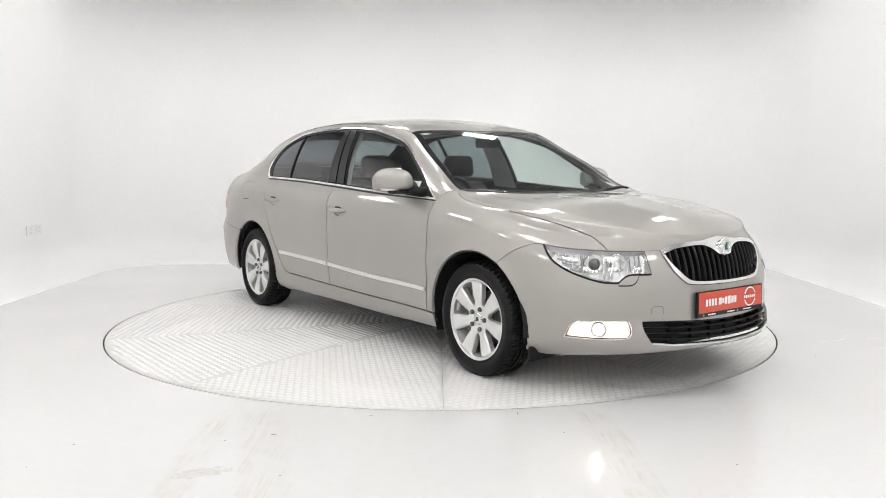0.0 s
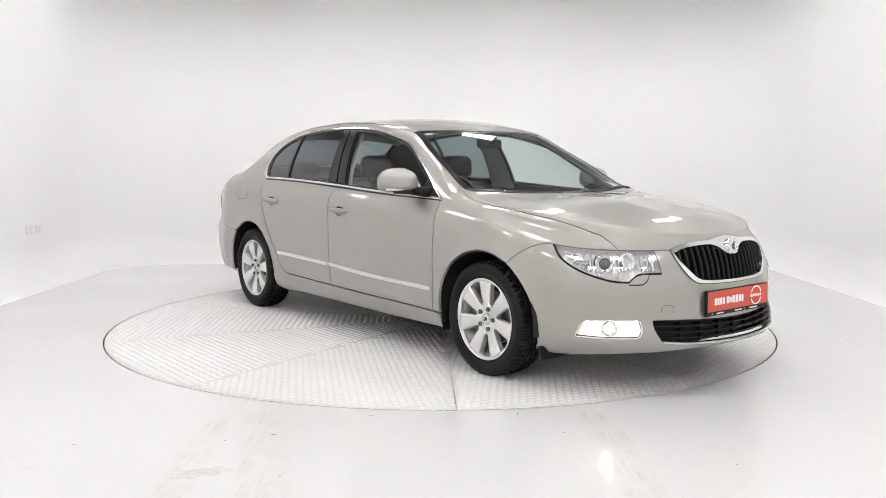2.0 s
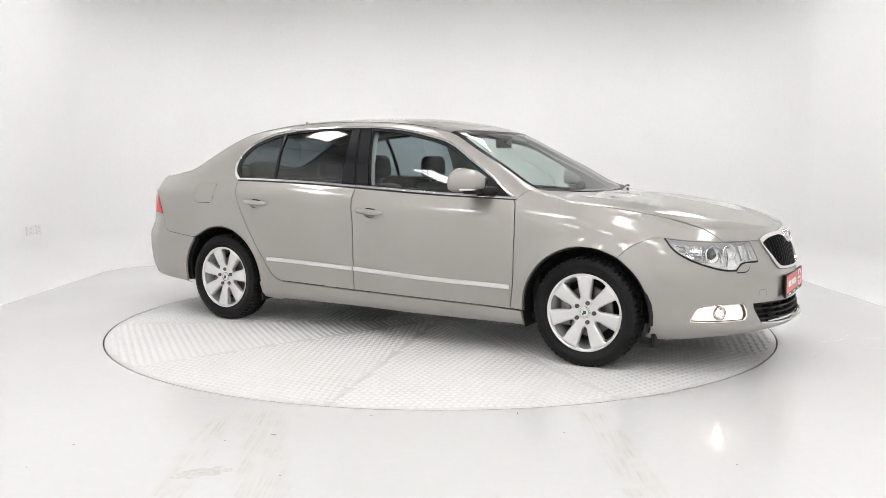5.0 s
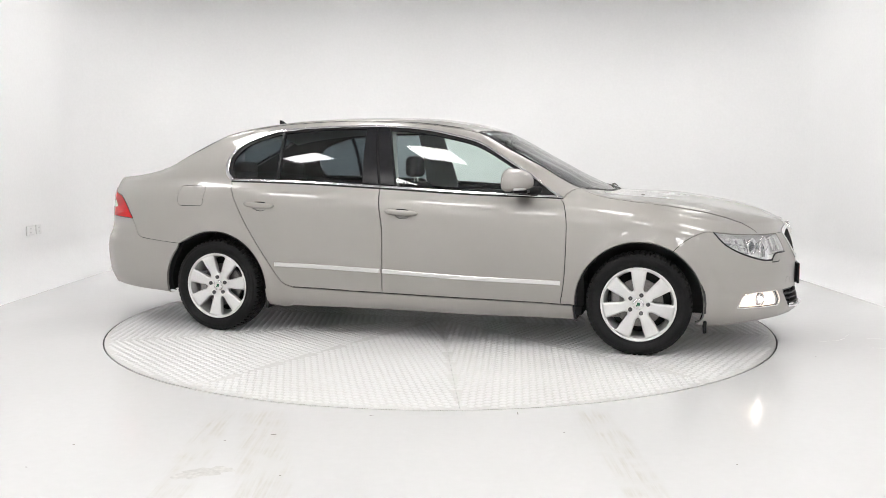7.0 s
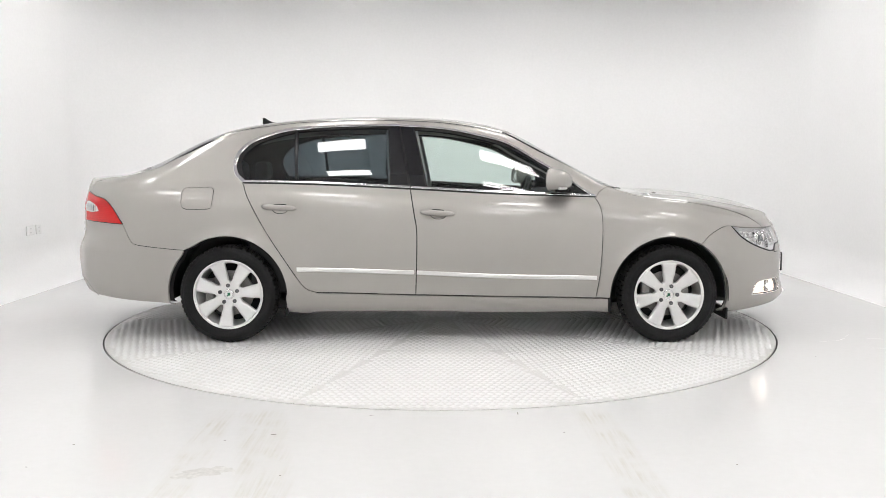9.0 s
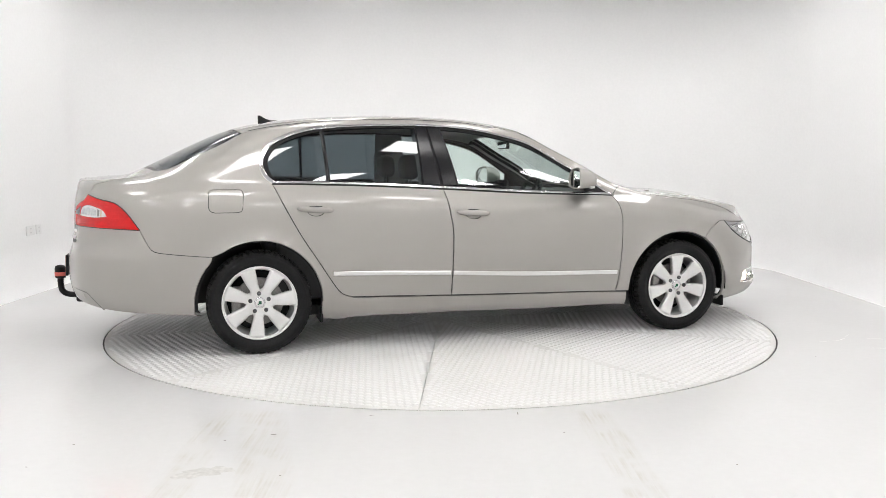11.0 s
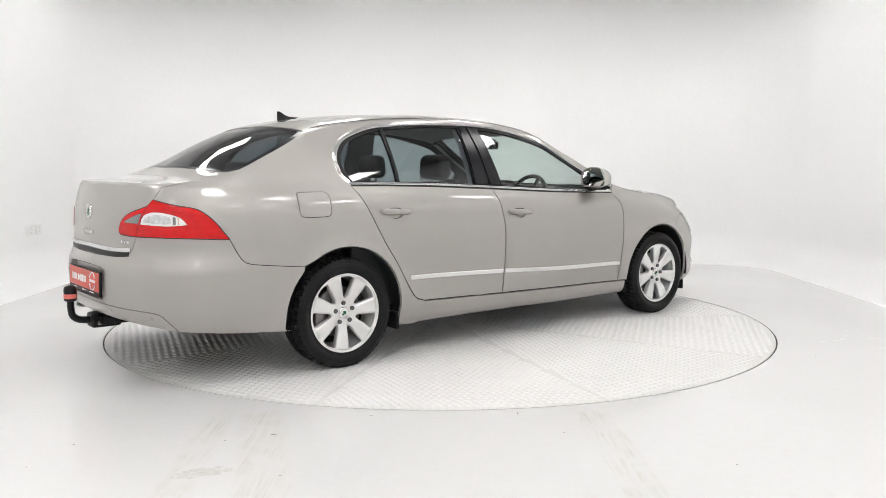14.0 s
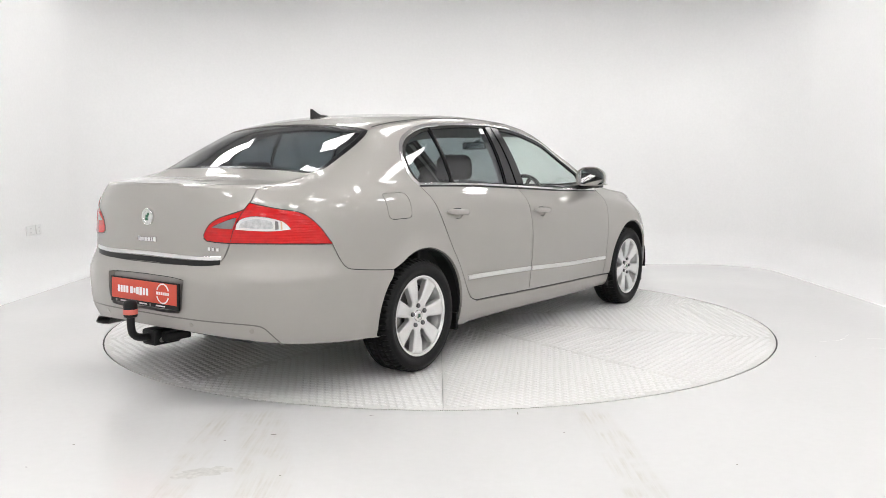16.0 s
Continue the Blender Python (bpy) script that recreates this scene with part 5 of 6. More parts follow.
def number_plate(at, d, tilt):
    """A dealer's show plate: d is 1 at the front, -1 at the back."""
    ob = tagged(new("number_plate"), "", "")
    ob["label"] = "red plate with white bars in a black frame"
    ob.parent = car
    ob.matrix_basis = Matrix.Translation(at) @ Matrix.Rotation(0 if d > 0 else math.pi, 4, "Z") @ Matrix.Rotation(radians(tilt), 4, "Y")
    bm = bmesh.new()
    block(bm, -0.006, 0.008, -0.268, 0.268, -0.064, 0.064, 0.004, 2)
    part("plate_frame", bm, M_BLACK, ob, "black plastic frame")
    bm = bmesh.new()
    block(bm, 0.006, 0.0095, -0.258, 0.258, -0.042, 0.058, 0.001, 1)
    part("plate_face", bm, M_SIGN, ob, "red face")
    bars = [(-0.205 + 0.0232 * k, -0.205 + 0.0232 * k + 0.0165, 0.0, 0.034) for k in range(4)]
    bars += [(y, y + w, z, h) for y, w, z, h in ((-0.103, 0.024, 0.0, 0.034), (-0.074, 0.014, -0.005, 0.024), (-0.055, 0.021, 0.0, 0.036), (-0.027, 0.02, 0.004, 0.04), (0.0, 0.018, 0.0, 0.034), (0.025, 0.016, 0.0, 0.034))]
    for y0, y1, z, h in bars:
        bm = bmesh.new()
        block(bm, 0.0095, 0.0105, y0, y1, 0.006 - h / 2, 0.006 + h / 2)
        part("white_bar", bm, M_WHITE, ob)
    bm = bmesh.new()
    for a0, a1 in ((20, 160), (200, 340)):
        outer = [(0.0102, 0.155 + 0.046 * math.cos(radians(a)), 0.008 + 0.046 * math.sin(radians(a))) for a in np.linspace(a0, a1, 16)]
        tube(bm, outer, 0.0035, 6)
    part("ring_mark", bm, M_WHITE, ob, "white ring outline")
    bm = bmesh.new()
    for k in range(6):
        block(bm, 0.0095, 0.0105, 0.106 + 0.0168 * k, 0.118 + 0.0168 * k, 0.001, 0.015)
    part("white_bar", bm, M_WHITE, ob)
    for y0, y1 in ((-0.185, -0.125), (-0.03, 0.03), (0.10, 0.17)):
        bm = bmesh.new()
        block(bm, 0.008, 0.009, y0, y1, -0.056, -0.050)
        part("small_bar", bm, M_WHITE, ob)
    for y in (-0.22, 0.055):
        bm = bmesh.new()
        lathe(bm, [(0.001, 0.0095), (0.006, 0.0095), (0.007, 0.0078)], 12, "x", (0, y, -0.053))
        part("screw", bm, M_STEEL, ob)


def rear_end():
    ribbon("boot_chrome_strip", [[[(-2.715, -0.328), (-2.79, -0.335), (-2.9, -0.34), (-3.02, -0.341), (QR, -0.341)]]], 0.020, 0.006, M_CHROME, car, "chrome strip on the boot lid")
    ribbon("boot_lower_strip", [[[(-2.73, -0.348), (-2.80, -0.358), (-2.9, -0.364), (-3.02, -0.366), (QR, -0.367)]]], 0.026, 0.002, M_BLACK, car, "black grip strip", off=0.0)
    badge("rear_badge", (-2.413, -0.017, 0.868), (-1, 0, 0.05))
    # model names, as plain bright bars
    for k, (y, w) in enumerate(((0.048, 0.022), (0.022, 0.02), (-0.003, 0.02), (-0.028, 0.02), (-0.05, 0.013), (-0.072, 0.02))):
        bm = bmesh.new()
        block(bm, -2.424, -2.414, y - w / 2, y + w / 2, 0.748, 0.772 if k in (0, 5) else 0.768, 0.002, 1)
        part("letter_bar", bm, M_CHROME, car)
    for q in (-2.785, -2.763, -2.737):
        p = surf(q, -0.291)
        bm = bmesh.new()
        block(bm, p[0] - 0.006, p[0] + 0.004, p[1] - 0.0075, p[1] + 0.0075, p[2] - 0.009, p[2] + 0.009, 0.002, 1)
        part("letter_bar", bm, M_CHROME, car)
    number_plate((-2.452, -0.022, 0.500), -1, -2)
    # bumper crease and sensors
    ribbon("bumper_insert_line", [[[(-2.40, -0.722), (-2.455, -0.665), (-2.49, -0.635), (-2.54, -0.626), (-2.65, -0.625), (-2.84, -0.627), (QR, -0.63)]]], 0.006, 0.0006, M_GAPLINE, car)
    for q in (-2.56, -2.89):
        for sg in (1, -1):
            p = surf(q, -0.655)
            n = Vector(normals(np.array([q]), np.array([-0.655]))[0])
            m = Matrix.Translation(p) @ n.to_track_quat("Z", "Y").to_matrix().to_4x4()
            bm = bmesh.new()
            lathe(bm, [(0.012, -0.002), (0.012, 0.0015), (0.009, 0.002), (0.001, 0.002)], 20, "z")
            bmesh.ops.transform(bm, matrix=m, verts=bm.verts)
            if sg < 0:
                bmesh.ops.scale(bm, vec=(1, -1, 1), verts=bm.verts)
            part("parking_sensor", bm, M_SENSOR, car)
    # tow bar
    t = new("tow_bar")
    t.parent = car
    t["label"] = "black swan-neck tow bar with a capped ball"
    bm = bmesh.new()
    tube(bm, [tuple(p) for p in spline([(-2.533, -0.02, 0.41), (-2.533, -0.02, 0.35), (-2.522, -0.02, 0.305), (-2.48, -0.02, 0.282), (-2.40, -0.02, 0.28), (-2.20, -0.02, 0.28)], 6)], 0.019, 12)
    part("neck", bm, M_BLACK, t, smooth=True)
    bm = bmesh.new()
    lathe(bm, [(0.02, 0.388), (0.031, 0.392), (0.033, 0.40), (0.033, 0.455), (0.028, 0.468), (0.012, 0.474), (0.001, 0.475)], 24, "z", (-2.533, -0.02, 0))
    part("ball_cap", bm, M_BLACK, t, "black rubber ball cap", smooth=True)
    bm = bmesh.new()
    lathe(bm, [(0.0335, 0.405), (0.0345, 0.407), (0.0345, 0.428), (0.0335, 0.43)], 24, "z", (-2.533, -0.02, 0))
    part("tape_band", bm, M_REDBAND, t, "pinkish red band")
    bm = bmesh.new()
    block(bm, -2.44, -2.28, -0.07, 0.035, 0.235, 0.315, 0.014, 2)
    block(bm, -2.40, -2.25, -0.11, -0.05, 0.255, 0.30, 0.008, 2)
    part("bracket", bm, M_BLACK, t)
    bm = bmesh.new()
    lathe(bm, [(0.001, -0.075), (0.012, -0.075), (0.013, -0.06)], 14, "y", (-2.40, 0, 0.262))
    part("bolt", bm, M_STEEL, t)
    # tail pipes
    for y in (0.52,):
        bm = bmesh.new()
        rows = []
        for x, w, h in ((-2.10, 0.05, 0.016), (-2.30, 0.060, 0.019), (-2.335, 0.060, 0.019), (-2.335, 0.056, 0.016), (-2.22, 0.054, 0.015)):
            ring_ = []
            for t in np.linspace(0, 2 * math.pi, 24, endpoint=False):
                c, s_ = math.cos(t), math.sin(t)
                dy, dz = w * math.copysign(abs(c) ** 0.45, c), h * math.copysign(abs(s_) ** 0.45, s_)
                ring_.append(bm.verts.new((x + (dz * 0.6 if x < -2.25 else 0), y + dy, 0.288 + dz)))
            rows.append(ring_)
        for a, b in zip(rows, rows[1:]):
            for k in range(24):
                bm.faces.new((a[k], a[(k + 1) % 24], b[(k + 1) % 24], b[k]))
        bm.faces.new(rows[-1])
        bmesh.ops.recalc_face_normals(bm, faces=bm.faces)
        part("tail_pipe", bm, M_STEEL, car, "flattened steel tail pipe", smooth=False)
    # aerial fin
    bm = bmesh.new()
    rows = []
    zr = float(mid_z(-1.18))
    for x, h, w in ((-1.085, -0.004, 0.010), (-1.14, 0.005, 0.018), (-1.19, 0.013, 0.020), (-1.22, 0.028, 0.015), (-1.25, 0.052, 0.007), (-1.268, 0.056, 0.003), (-1.248, 0.018, 0.014), (-1.24, -0.012, 0.016)):
        z = float(mid_z(x))
        base = z - 0.008
        rows.append([bm.verts.new((x, -w, base)), bm.verts.new((x, -w * 0.45, z + h)), bm.verts.new((x, w * 0.45, z + h)), bm.verts.new((x, w, base))])
    for a, b in zip(rows, rows[1:]):
        for k in range(3):
            bm.faces.new((a[k], a[k + 1], b[k + 1], b[k]))
    bm.faces.new(rows[0])
    bmesh.ops.recalc_face_normals(bm, faces=bm.faces)
    part("aerial", bm, M_BLACK, car, "black shark-fin aerial", smooth=False)


M_SENSOR = mat("sensor_paint", (0.30, 0.285, 0.26), 0.35, metal=0.4)


def mirror(sgn):
    m = new("wing_mirror")
    m.parent = car
    m["label"] = "body-coloured wing mirror with black foot"
    m.location = (-0.016, 0.028, 0) if sgn > 0 else (-0.066, -0.055, 0)
    # housing: a rounded shell, flat at the back
    V, F = [], []
    nu, nv = 22, 13
    for i in range(nu):
        a = 2 * math.pi * i / nu
        for j in range(nv):
            b = math.pi / 2 * j / (nv - 1)
            c, s = math.cos(a), math.sin(a)
            ry = 0.125 if c < 0 else 0.105
            yy = ry * math.copysign(abs(c) ** 0.75, c) * math.cos(b) ** 0.8
            zz = (0.082 * s ** 0.8 if s > 0 else -0.05 * abs(s) ** 0.4) * math.cos(b) ** (0.8 if s > 0 else 0.5)
            xx = 0.128 * math.sin(b) + 0.028 * (-yy / 0.1) * 0.6
            V.append((0.700 + xx - 0.05 * (yy < 0) * abs(yy) / 0.1, (-0.905 + yy) * sgn, 1.012 + zz - 0.12 * max(-yy, 0) * 0.15))
    for i in range(nu):
        for j in range(nv - 1):
            f = (i * nv + j, ((i + 1) % nu) * nv + j, ((i + 1) % nu) * nv + j + 1, i * nv + j + 1)
            F.append(f[::-1] if sgn > 0 else f)
    h = mesh("housing", V, F, M_PAINT, m)
    rim = [V[i * nv] for i in range(nu)]
    cx = tuple(np.mean(rim, 0))
    bm = bmesh.new()
    vs = [bm.verts.new(tuple(np.array(r) * 0.93 + np.array(cx) * 0.07 + np.array((0.006, 0, 0)))) for r in rim]
    bm.faces.new(vs)
    bmesh.ops.recalc_face_normals(bm, faces=bm.faces)
    part("mirror_glass", bm, M_MIRROR, m, "mirror glass")
    bm = bmesh.new()
    tube(bm, rim + rim[:2], 0.005, 6, caps=False)
    part("mirror_rim", bm, M_PAINT, m)
    # bright repeater strip and black underside
    bm = bmesh.new()
    pts = [(0.700 + 0.03 + 0.055 * math.sin(t * math.pi), (-1.02 + 0.15 * t) * sgn, 0.972) for t in np.linspace(0, 1, 9)]
    tube(bm, [(x, y, z) for x, y, z in pts], 0.007, 8)
    part("repeater", bm, M_SATIN, m, "bright indicator strip")
    bm = bmesh.new()
    block(bm, 0.715, 0.80, -0.965, -0.80, 0.946, 0.968, 0.010, 2)
    if sgn < 0:
        bmesh.ops.scale(bm, vec=(1, -1, 1), verts=bm.verts)
        bmesh.ops.reverse_faces(bm, faces=bm.faces)
    part("underside", bm, M_BLACK, m)
    bm = bmesh.new()
    tube(bm, [(0.77, -0.87 * sgn, 0.965), (0.80, -0.82 * sgn, 0.96), (0.835, -0.765 * sgn, 0.955)], [0.026, 0.028, 0.034], 10)
    part("foot", bm, M_BLACK, m, smooth=True)


def wheel_thing(hub, y, spoke_at, bolt_at):
    w = new("wheel")
    w.parent = car
    w["label"] = "silver seven-spoke alloy wheel with black tyre"
    w.matrix_basis = Matrix.Translation((hub[0], y, hub[1])) @ Matrix.Rotation(0 if y < 0 else math.pi, 4, "Z")
    for name, me, material, label in WHEEL_MESHES:
        ob = new(name, me)
        ob.parent = w
        if label:
            ob["label"] = label
        a = {"rim": spoke_at, "bolt": 0, "centre_cap": 0}.get(name, 0)
        ob.matrix_basis = Matrix.Rotation(radians(-a), 4, "Y")
        if name == "bolt":
            ob.matrix_basis = Matrix.Identity(4)
    for k in range(5):
        a = radians(bolt_at + 72 * k)
        ob = new("bolt", BOLT_MESH)
        ob.parent = w
        ob.location = (0.056 * math.cos(a), -0.070, 0.056 * math.sin(a))
    return w


def wheel_meshes():
    made = []

    def keep(name, bm, material, label="", smooth=True):
        me = bpy.data.meshes.new(name)
        bmesh.ops.recalc_face_normals(bm, faces=bm.faces)
        bm.to_mesh(me)
        bm.free()
        me.materials.append(material)
        me.polygons.foreach_set("use_smooth", [smooth] * len(me.polygons))
        made.append((name, me, material, label))
        return me

    # tyre
    bm = bmesh.new()
    R = 0.3075
    prof = [(0.213, -0.078), (0.219, -0.088), (0.228, -0.091), (0.240, -0.094), (0.2405, -0.0955), (0.246, -0.0955), (0.2465, -0.0965), (0.262, -0.0985), (0.275, -0.098), (0.2755, -0.0965), (0.286, -0.0935), (0.296, -0.087), (R - 0.005, -0.079),
            (R - 0.0015, -0.066), (R - 0.001, -0.05), (R - 0.0075, -0.049), (R - 0.0075, -0.042), (R, -0.041), (R, -0.018), (R - 0.0075, -0.017), (R - 0.0075, -0.009), (R, -0.008), (R, 0.008), (R - 0.0075, 0.009),
            (R - 0.0075, 0.017), (R, 0.018), (R, 0.041), (R - 0.0075, 0.042), (R - 0.0075, 0.049), (R - 0.001, 0.05), (R - 0.003, 0.07), (0.292, 0.09), (0.262, 0.098), (0.225, 0.090), (0.213, 0.078)]
    rings = lathe(bm, prof, 240, "y")
    for k in (11, 12, 13):
        for i, v in enumerate(rings[k]):
            if i % 4 == 0:
                f = {11: 0.990, 12: 0.968, 13: 0.964}[k]
                v.co.x *= f
                v.co.z *= f
    for k in (17, 18, 25, 26):
        for i, v in enumerate(rings[k]):
            if i % 5 == 0:
                v.co.x *= 0.978
                v.co.z *= 0.978
    tyre = keep("tyre", bm, M_RUBBER, "worn black tyre")
    for p in tyre.polygons:
        p.use_smooth = math.hypot(p.center.x, p.center.z) < 0.289
    # alloy face with seven windows
    ro = 0.2085
    circ = np.array([(ro * math.cos(a), ro * math.sin(a)) for a in np.linspace(0, 2 * math.pi, 112, endpoint=False)])
    holes = []
    for k in range(7):
        m = 2 * math.pi * (k + 0.5) / 7
        ctl = [(0.080, 0.0), (0.092, 0.135), (0.125, 0.17), (0.16, 0.195), (0.189, 0.216), (0.199, 0.19), (0.2030, 0.0), (0.199, -0.19), (0.189, -0.216), (0.16, -0.195), (0.125, -0.17), (0.092, -0.135), (0.080, 0.0)]
        pl = spline([(r, t) for r, t in ctl], 4)[:-1]
        holes.append(np.array([(r * math.cos(m + t), r * math.sin(m + t)) for r, t in pl]))
    g = np.array([(r * math.cos(a), r * math.sin(a)) for r in np.arange(0.03, 0.205, 0.0125) for a in np.linspace(0, 2 * math.pi, int(40 + r * 500), endpoint=False)])
    V2, F = fill([circ] + holes, g, 0.004)
    depth = curve((0.0, -0.062), (0.035, -0.066), (0.06, -0.068), (0.08, -0.072), (0.13, -0.079), (0.18, -0.083), (0.2, -0.084), (0.21, -0.084))
    rr = np.hypot(V2[:, 0], V2[:, 1])
    edge = np.full(len(V2), 1.0)
    for h in holes:
        edge = np.minimum(edge, near(V2, h))
    yy = depth(rr) + 0.006 * np.clip(1 - edge / 0.009, 0, 1) ** 2
    bm = bmesh.new()
    vs = [bm.verts.new((x, y, z)) for (x, z), y in zip(V2, yy)]
    bk = [bm.verts.new((x * 0.985, y + 0.028, z * 0.985)) for (x, z), y in zip(V2, yy)]
    for t in F:
        bm.faces.new([vs[i] for i in t])
    rim = [e for e in bm.edges if len(e.link_faces) == 1]
    ix = {v: i for i, v in enumerate(vs)}
    for e in rim:
        a, b = ix[e.verts[0]], ix[e.verts[1]]
        bm.faces.new((vs[a], vs[b], bk[b], bk[a]))
    lone = [v for v in bk if not v.link_faces]
    bmesh.ops.delete(bm, geom=lone, context="VERTS")
    keep("rim", bm, M_ALLOY, "silver alloy with seven broad spokes")
    made_rim = made[-1][1]
    for p in made_rim.polygons:
        if len(p.vertices) == 4:
            p.use_smooth = False
    bm = bmesh.new()
    lathe(bm, [(0.207, -0.082), (0.2105, -0.087), (0.2175, -0.089), (0.2205, -0.087), (0.2205, -0.078), (0.205, -0.07), (0.196, -0.05), (0.188, 0.0), (0.19, 0.08)], 96, "y")
    keep("rim_barrel", bm, M_ALLOY, "")
    bm = bmesh.new()
    lathe(bm, [(0.07, -0.012), (0.142, -0.012), (0.142, 0.012), (0.07, 0.012)], 64, "y", closed=True)
    lathe(bm, [(0.001, -0.03), (0.075, -0.03), (0.075, 0.0)], 40, "y")
    keep("brake_disc", bm, M_STEEL, "grey steel brake disc", False)
    bm = bmesh.new()
    block(bm, -0.16, -0.10, -0.035, 0.03, -0.09, 0.09, 0.012, 2)
    keep("brake_caliper", bm, M_STEEL, "", False)
    bm = bmesh.new()
    lathe(bm, [(0.001, 0.06), (0.185, 0.06), (0.186, 0.07)], 48, "y")
    keep("brake_shield", bm, M_SHELL, "", False)
    bm = bmesh.new()
    lathe(bm, [(0.033, -0.060), (0.033, -0.071), (0.030, -0.074), (0.0225, -0.0735)], 36, "y")
    keep("centre_cap", bm, M_CHROME, "chrome-ringed centre cap")
    bm = bmesh.new()
    lathe(bm, [(0.0225, -0.0735), (0.02, -0.074), (0.001, -0.0745)], 30, "y")
    keep("cap_face", bm, M_WHITELENS, "")
    bm = bmesh.new()
    block(bm, -0.007, 0.010, -0.0765, -0.074, -0.008, 0.010)
    block(bm, -0.013, -0.005, -0.0765, -0.074, -0.013, -0.004)
    keep("cap_mark", bm, M_BADGE, "green mark", False)
    bm = bmesh.new()
    lathe(bm, [(0.0125, 0.01), (0.0125, -0.006), (0.011, -0.009), (0.006, -0.010), (0.001, -0.007)], 14, "y")
    bolt = keep("bolt", bm, M_BOLT)
    made.pop()
    return made, bolt


def seat(x, y, back_h, w, head=True, headw=0.13, rake=0.20):
    s = new("seat")
    s.parent = car
    s["label"] = "dark leather seat"
    bm = bmesh.new()
    block(bm, x - 0.02, x + 0.50, y - w, y + w, 0.40, 0.56, 0.05, 3)
    part("cushion", bm, M_FABRIC, s, smooth=True)
    bm = bmesh.new()
    vs = block(bm, x - 0.07, x + 0.07, y - w, y + w, 0.46, back_h, 0.05, 3)
    for v in bm.verts:
        v.co.x -= (v.co.z - 0.46) * rake / (back_h - 0.46) + 0.03 * max(0, (v.co.z - 0.8))
        if v.co.z > back_h - 0.25:
            v.co.y = y + (v.co.y - y) * (1 - 0.5 * (v.co.z - back_h + 0.25))
    part("backrest", bm, M_FABRIC, s, smooth=True)
    if head:
        hx = x - rake - 0.01
        bm = bmesh.new()
        block(bm, hx - 0.055, hx + 0.045, y - headw, y + headw, back_h + 0.035, back_h + 0.20, 0.048, 4)
        for v in bm.verts:
            k = (v.co.z - back_h - 0.035) / 0.165
            v.co.y = y + (v.co.y - y) * (1.06 - 0.14 * k * k)
        part("headrest", bm, M_FABRIC, s, "padded headrest", smooth=True)
        for dy in (-0.045, 0.045):
            bm = bmesh.new()
            tube(bm, [(hx, y + dy, back_h - 0.03), (hx, y + dy, back_h + 0.06)], 0.006, 8)
            part("headrest_post", bm, M_CHROME, s)


def interior():
    seat(-0.10, -0.37, 0.98, 0.25)
    seat(-0.10, 0.37, 0.98, 0.25)
    # rear bench
    b = new("rear_bench")
    b.parent = car
    b["label"] = "dark leather rear bench"
    bm = bmesh.new()
    block(bm, -1.16, -0.66, -0.66, 0.66, 0.40, 0.55, 0.05, 3)
    part("cushion", bm, M_FABRIC, b, smooth=True)
    bm = bmesh.new()
    block(bm, -1.25, -1.11, -0.66, 0.66, 0.46, 0.97, 0.05, 3)
    for v in bm.verts:
        v.co.x -= (v.co.z - 0.46) * 0.30
    part("backrest", bm, M_FABRIC, b, smooth=True)
    for y in (-0.40, 0.40):
        bm = bmesh.new()
        block(bm, -1.40, -1.30, y - 0.125, y + 0.125, 0.995, 1.135, 0.04, 3)
        part("headrest", bm, M_FABRIC, b, "padded headrest", smooth=True)
    bm = bmesh.new()
    block(bm, -1.95, -1.33, -0.62, 0.62, 0.965, 0.985, 0.006, 1)
    part("parcel_shelf", bm, M_CARPET, car)
    # dashboard
    bm = bmesh.new()
    rows = []
    for y in np.linspace(-0.70, 0.70, 15):
        k = 0.06 * (y / 0.7) ** 2
        hump = 0.035 * math.exp(-((y + 0.37) / 0.17) ** 2)
        rows.append([bm.verts.new(p) for p in ((1.16 - k * 2, y, 0.925), (0.90 - k, y, 0.935), (0.76 - k * 0.5, y, 0.925 + hump), (0.68, y, 0.88 + hump * 0.7), (0.66, y, 0.70), (0.72, y, 0.50), (1.15, y, 0.50))])
    for a, b2 in zip(rows, rows[1:]):
        for k in range(7):
            bm.faces.new((a[k], a[(k + 1) % 7], b2[(k + 1) % 7], b2[k]))
    bm.faces.new(rows[0])
    bm.faces.new(rows[-1][::-1])
    bmesh.ops.recalc_face_normals(bm, faces=bm.faces)
    part("dashboard", bm, M_DASH, car, "dark grey dashboard", smooth=True)
    # steering wheel
    st = new("steering_wheel")
    st.parent = car
    st["label"] = "black steering wheel"
    m = Matrix.Translation((0.52, -0.37, 0.86)) @ Matrix.Rotation(radians(-66), 4, "Y")
    bm = bmesh.new()
    ringp = [(0.185 * math.cos(a), 0.185 * math.sin(a), 0) for a in np.linspace(0, 2 * math.pi, 41)]
    tube(bm, ringp, 0.015, 10, caps=False)
    bmesh.ops.transform(bm, matrix=m, verts=bm.verts)
    part("wheel_rim", bm, M_BLACK, st, smooth=True)
    bm = bmesh.new()
    block(bm, -0.06, 0.06, -0.07, 0.07, -0.03, 0.01, 0.02, 2)
    for a in (90, 200, 340, 270):
        c, s = math.cos(radians(a)), math.sin(radians(a))
        tube(bm, [(0.05 * c, 0.05 * s, -0.01), (0.18 * c, 0.18 * s, 0)], 0.014, 8)
    tube(bm, [(0, 0, -0.02), (0, 0, -0.25)], 0.03, 10)
    bmesh.ops.transform(bm, matrix=m, verts=bm.verts)
    part("wheel_hub", bm, M_BLACK, st)
    # inner mirror
    bm = bmesh.new()
    block(bm, 0.475, 0.50, -0.105, 0.105, 1.225, 1.283, 0.012, 2)
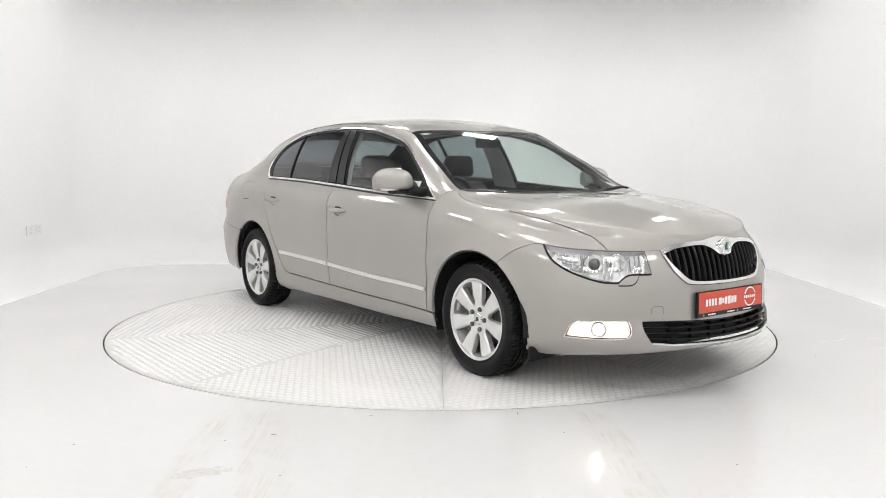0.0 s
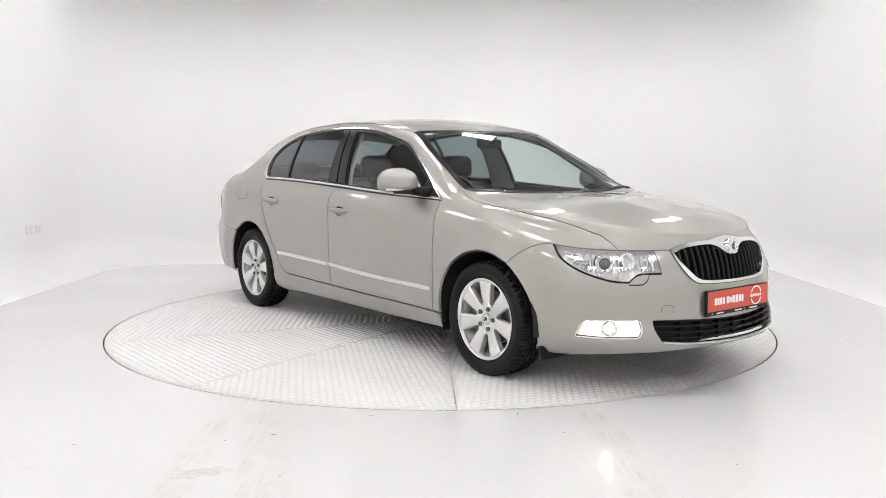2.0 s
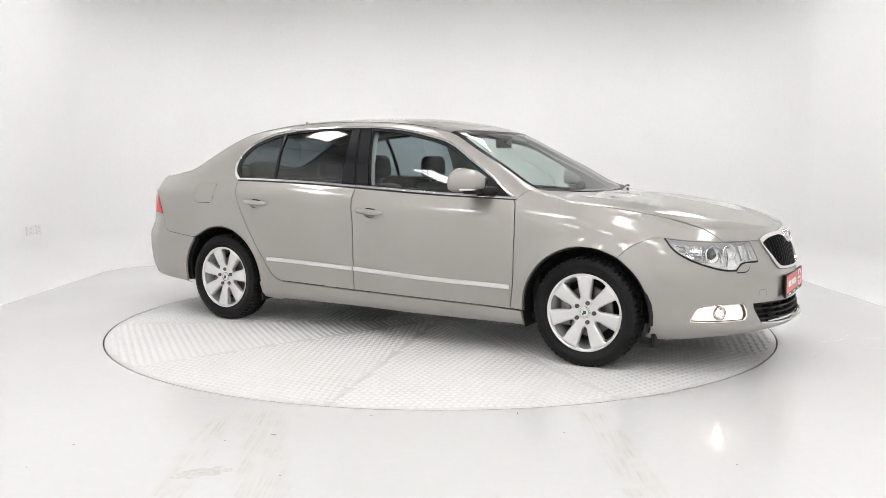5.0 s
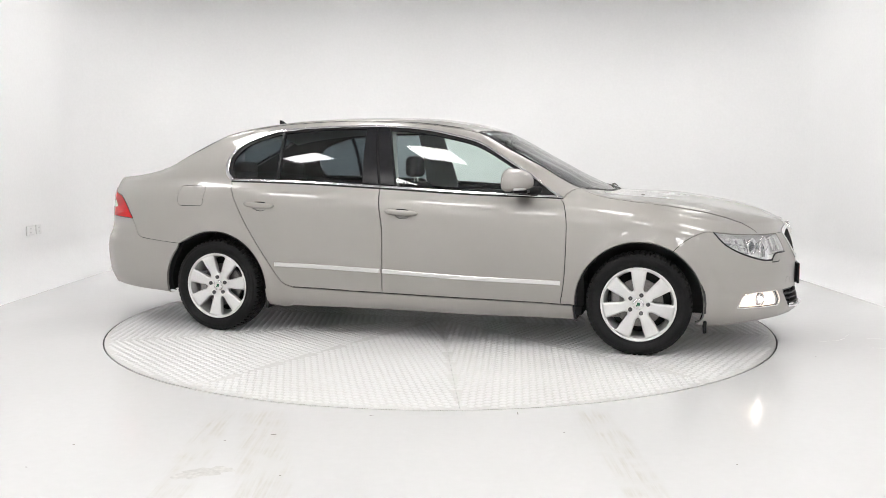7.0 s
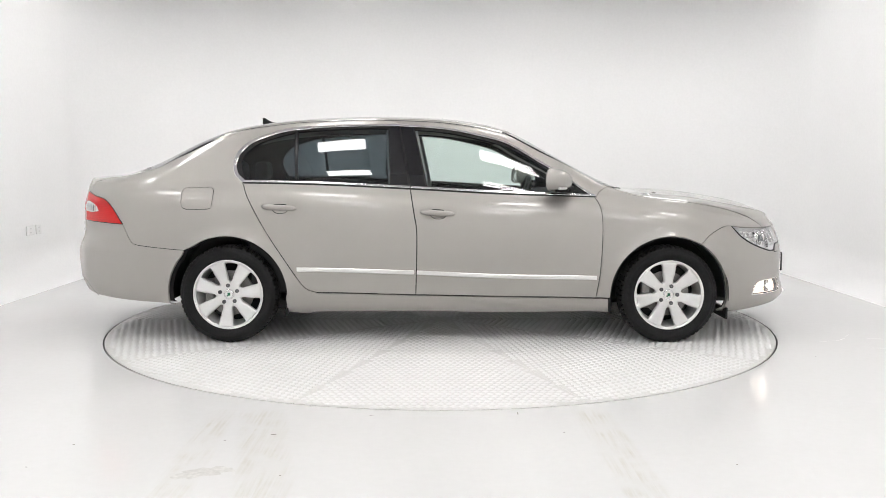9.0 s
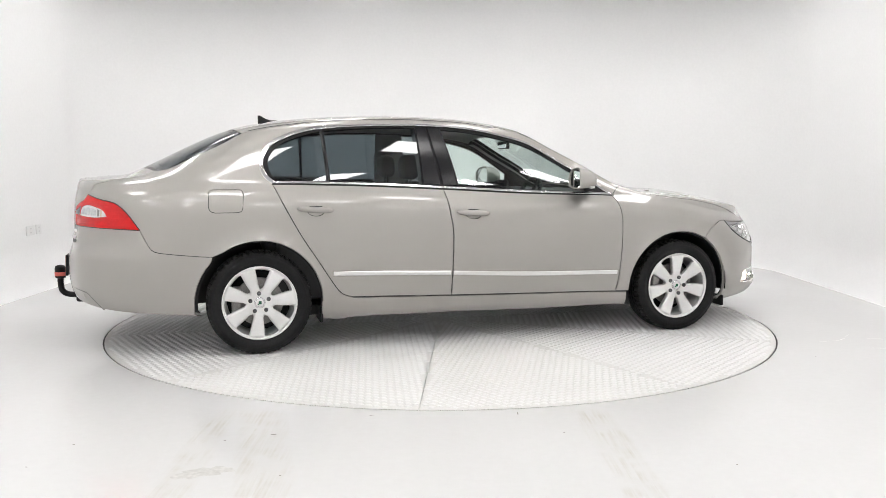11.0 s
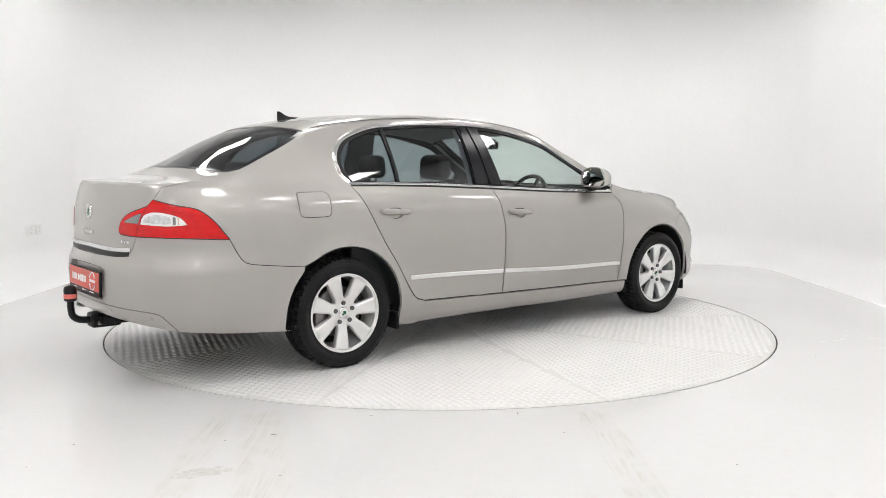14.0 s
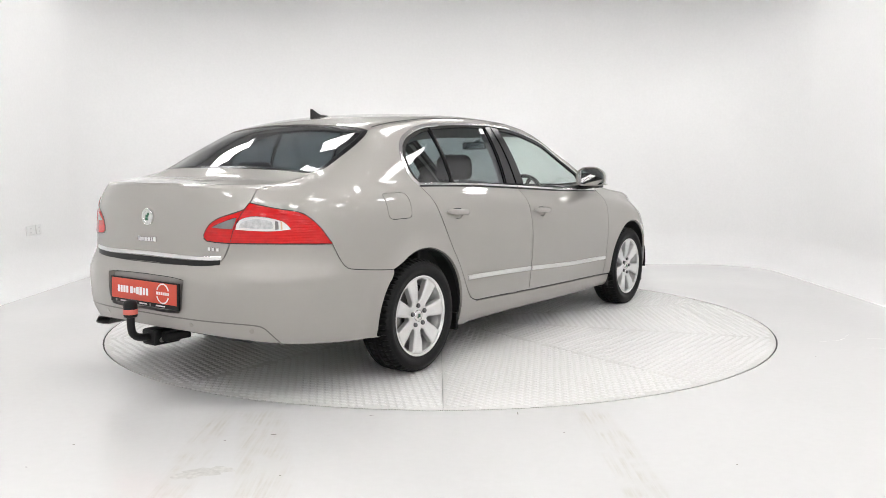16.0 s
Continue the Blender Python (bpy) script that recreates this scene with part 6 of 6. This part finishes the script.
    tube(bm, [(0.50, 0, 1.26), (0.525, 0, 1.285), (0.55, 0, 1.295)], 0.012, 8)
    im = part("inner_mirror", bm, M_BLACK, car, "black rear-view mirror")
    bm = bmesh.new()
    block(bm, 0.4725, 0.476, -0.092, 0.092, 1.233, 1.275, 0.001, 1)
    part("mirror_face", bm, M_MIRROR, im, "mirror glass")
    # floor of the cabin and the belly
    bm = bmesh.new()
    block(bm, -1.30, 1.10, -0.74, 0.74, 0.20, 0.26, 0.01, 1)
    block(bm, -2.22, -1.30, -0.50, 0.50, 0.26, 0.40, 0.03, 1)
    block(bm, 1.10, 2.20, -0.48, 0.48, 0.20, 0.30, 0.03, 1)
    block(bm, -0.9, 0.9, -0.12, 0.12, 0.16, 0.21, 0.02, 1)
    part("underbody", bm, M_SHELL, car, "dark underbody")
    bm = bmesh.new()
    block(bm, 1.06, 1.10, -0.72, 0.72, 0.26, 0.90)
    part("bulkhead", bm, M_SHELL, car)
    for sg in (1, -1):
        for x0, x1 in ((-0.16, 0.98), (-1.22, -0.18)):
            bm = bmesh.new()
            block(bm, x0, x1, min(sg * 0.70, sg * 0.76), max(sg * 0.70, sg * 0.76), 0.30, 0.915, 0.02, 2)
            part("door_lining", bm, M_FABRIC, car, "dark door lining")
    # labels on the windscreen
    for q0, q1, s0, s1 in ((0.445, 0.475, 1.10, 1.20), (1.04, 1.12, 1.12, 1.22)):
        X = sheet([[(q0, s0), (q1, s0)], [(q1, s0), (q1, s1)], [(q1, s1), (q0, s1)], [(q0, s1), (q0, s0)]], off=-0.007, shrink=0, lip=0)
        X = X[:3] if q0 < 1 else twin(*X, False)
        mesh("screen_label", X[0], X[1], M_WHITE, car, "white paper label inside the windscreen")
    # wheel-arch liners
    for hx, hz in HUBS:
        for sg in (1, -1):
            bm = bmesh.new()
            arc = np.linspace(radians(-6 if hx > 0 else -18), radians(198 if hx > 0 else 187), 25)
            prof = [(-0.855, 0.372), (-0.84, 0.383), (-0.50, 0.383), (-0.49, 0.05)]
            rows = [[bm.verts.new((hx + r * math.cos(a), y * sg, hz + r * math.sin(a))) for y, r in prof] for a in arc]
            for a, b2 in zip(rows, rows[1:]):
                for k in range(3):
                    bm.faces.new((a[k], a[k + 1], b2[k + 1], b2[k]))
            part("arch_liner", bm, M_SHELL, car, "black wheel-arch liner")
            bm = bmesh.new()
            x = hx + (0.375 if hx > 0 else 0.36)
            inner, outer, foot, head = (0.52, 0.82, 0.142, 0.215) if hx > 0 else (0.66, 0.85, 0.17, 0.27)
            block(bm, x - 0.008, x + 0.012, min(sg * inner, sg * outer), max(sg * inner, sg * outer), foot, head, 0.005, 1)
            part("mud_flap", bm, M_BLACK, car, "black mud flap")
    inner_shell()


M_DASH = mat("dark_grey_soft_plastic", (0.035, 0.036, 0.038), 0.6, grain=0.15, scale=300, bump=0.2)


def inner_shell():
    V, F = [], []
    for v, f in BACKING:
        n = len(V)
        V += v
        F += [tuple(i + n for i in t) for t in f]
    mesh("inner_shell", V, F, M_SHELL, car, "black inner shell of the body")


WHEEL_MESHES, BOLT_MESH = wheel_meshes()
body_panels()
ribbon("side_strip", [[low((-0.895, 0.466), (-0.165, 0.447))], [low((-0.148, 0.4465), (0.975, 0.412))]], 0.026, 0.008, M_SATIN, car, "bright rubbing strip along the doors")
greenhouse()
lamps()
front_end()
rear_end()
mirror(1)
mirror(-1)
wheel_thing(FH, -0.7725, 90, 0)
wheel_thing(FH, 0.7725, 60, 20)
wheel_thing(RH, -0.7725, 264, 22)
wheel_thing(RH, 0.7725, 30, 50)
interior()


def motions():
    rows = []
    for t, a in TURN:
        c, s = math.cos(radians(a)), math.sin(radians(a))
        rows.append((t, pose(-CAR_SHIFT * s, CAR_SHIFT * c, 0.003, 0, 0, a)))
    walk(car, rows)
    walk(turntable_ob, [(t, pose(0, 0, 0, 0, 0, a)) for t, a in TURN])


motions()
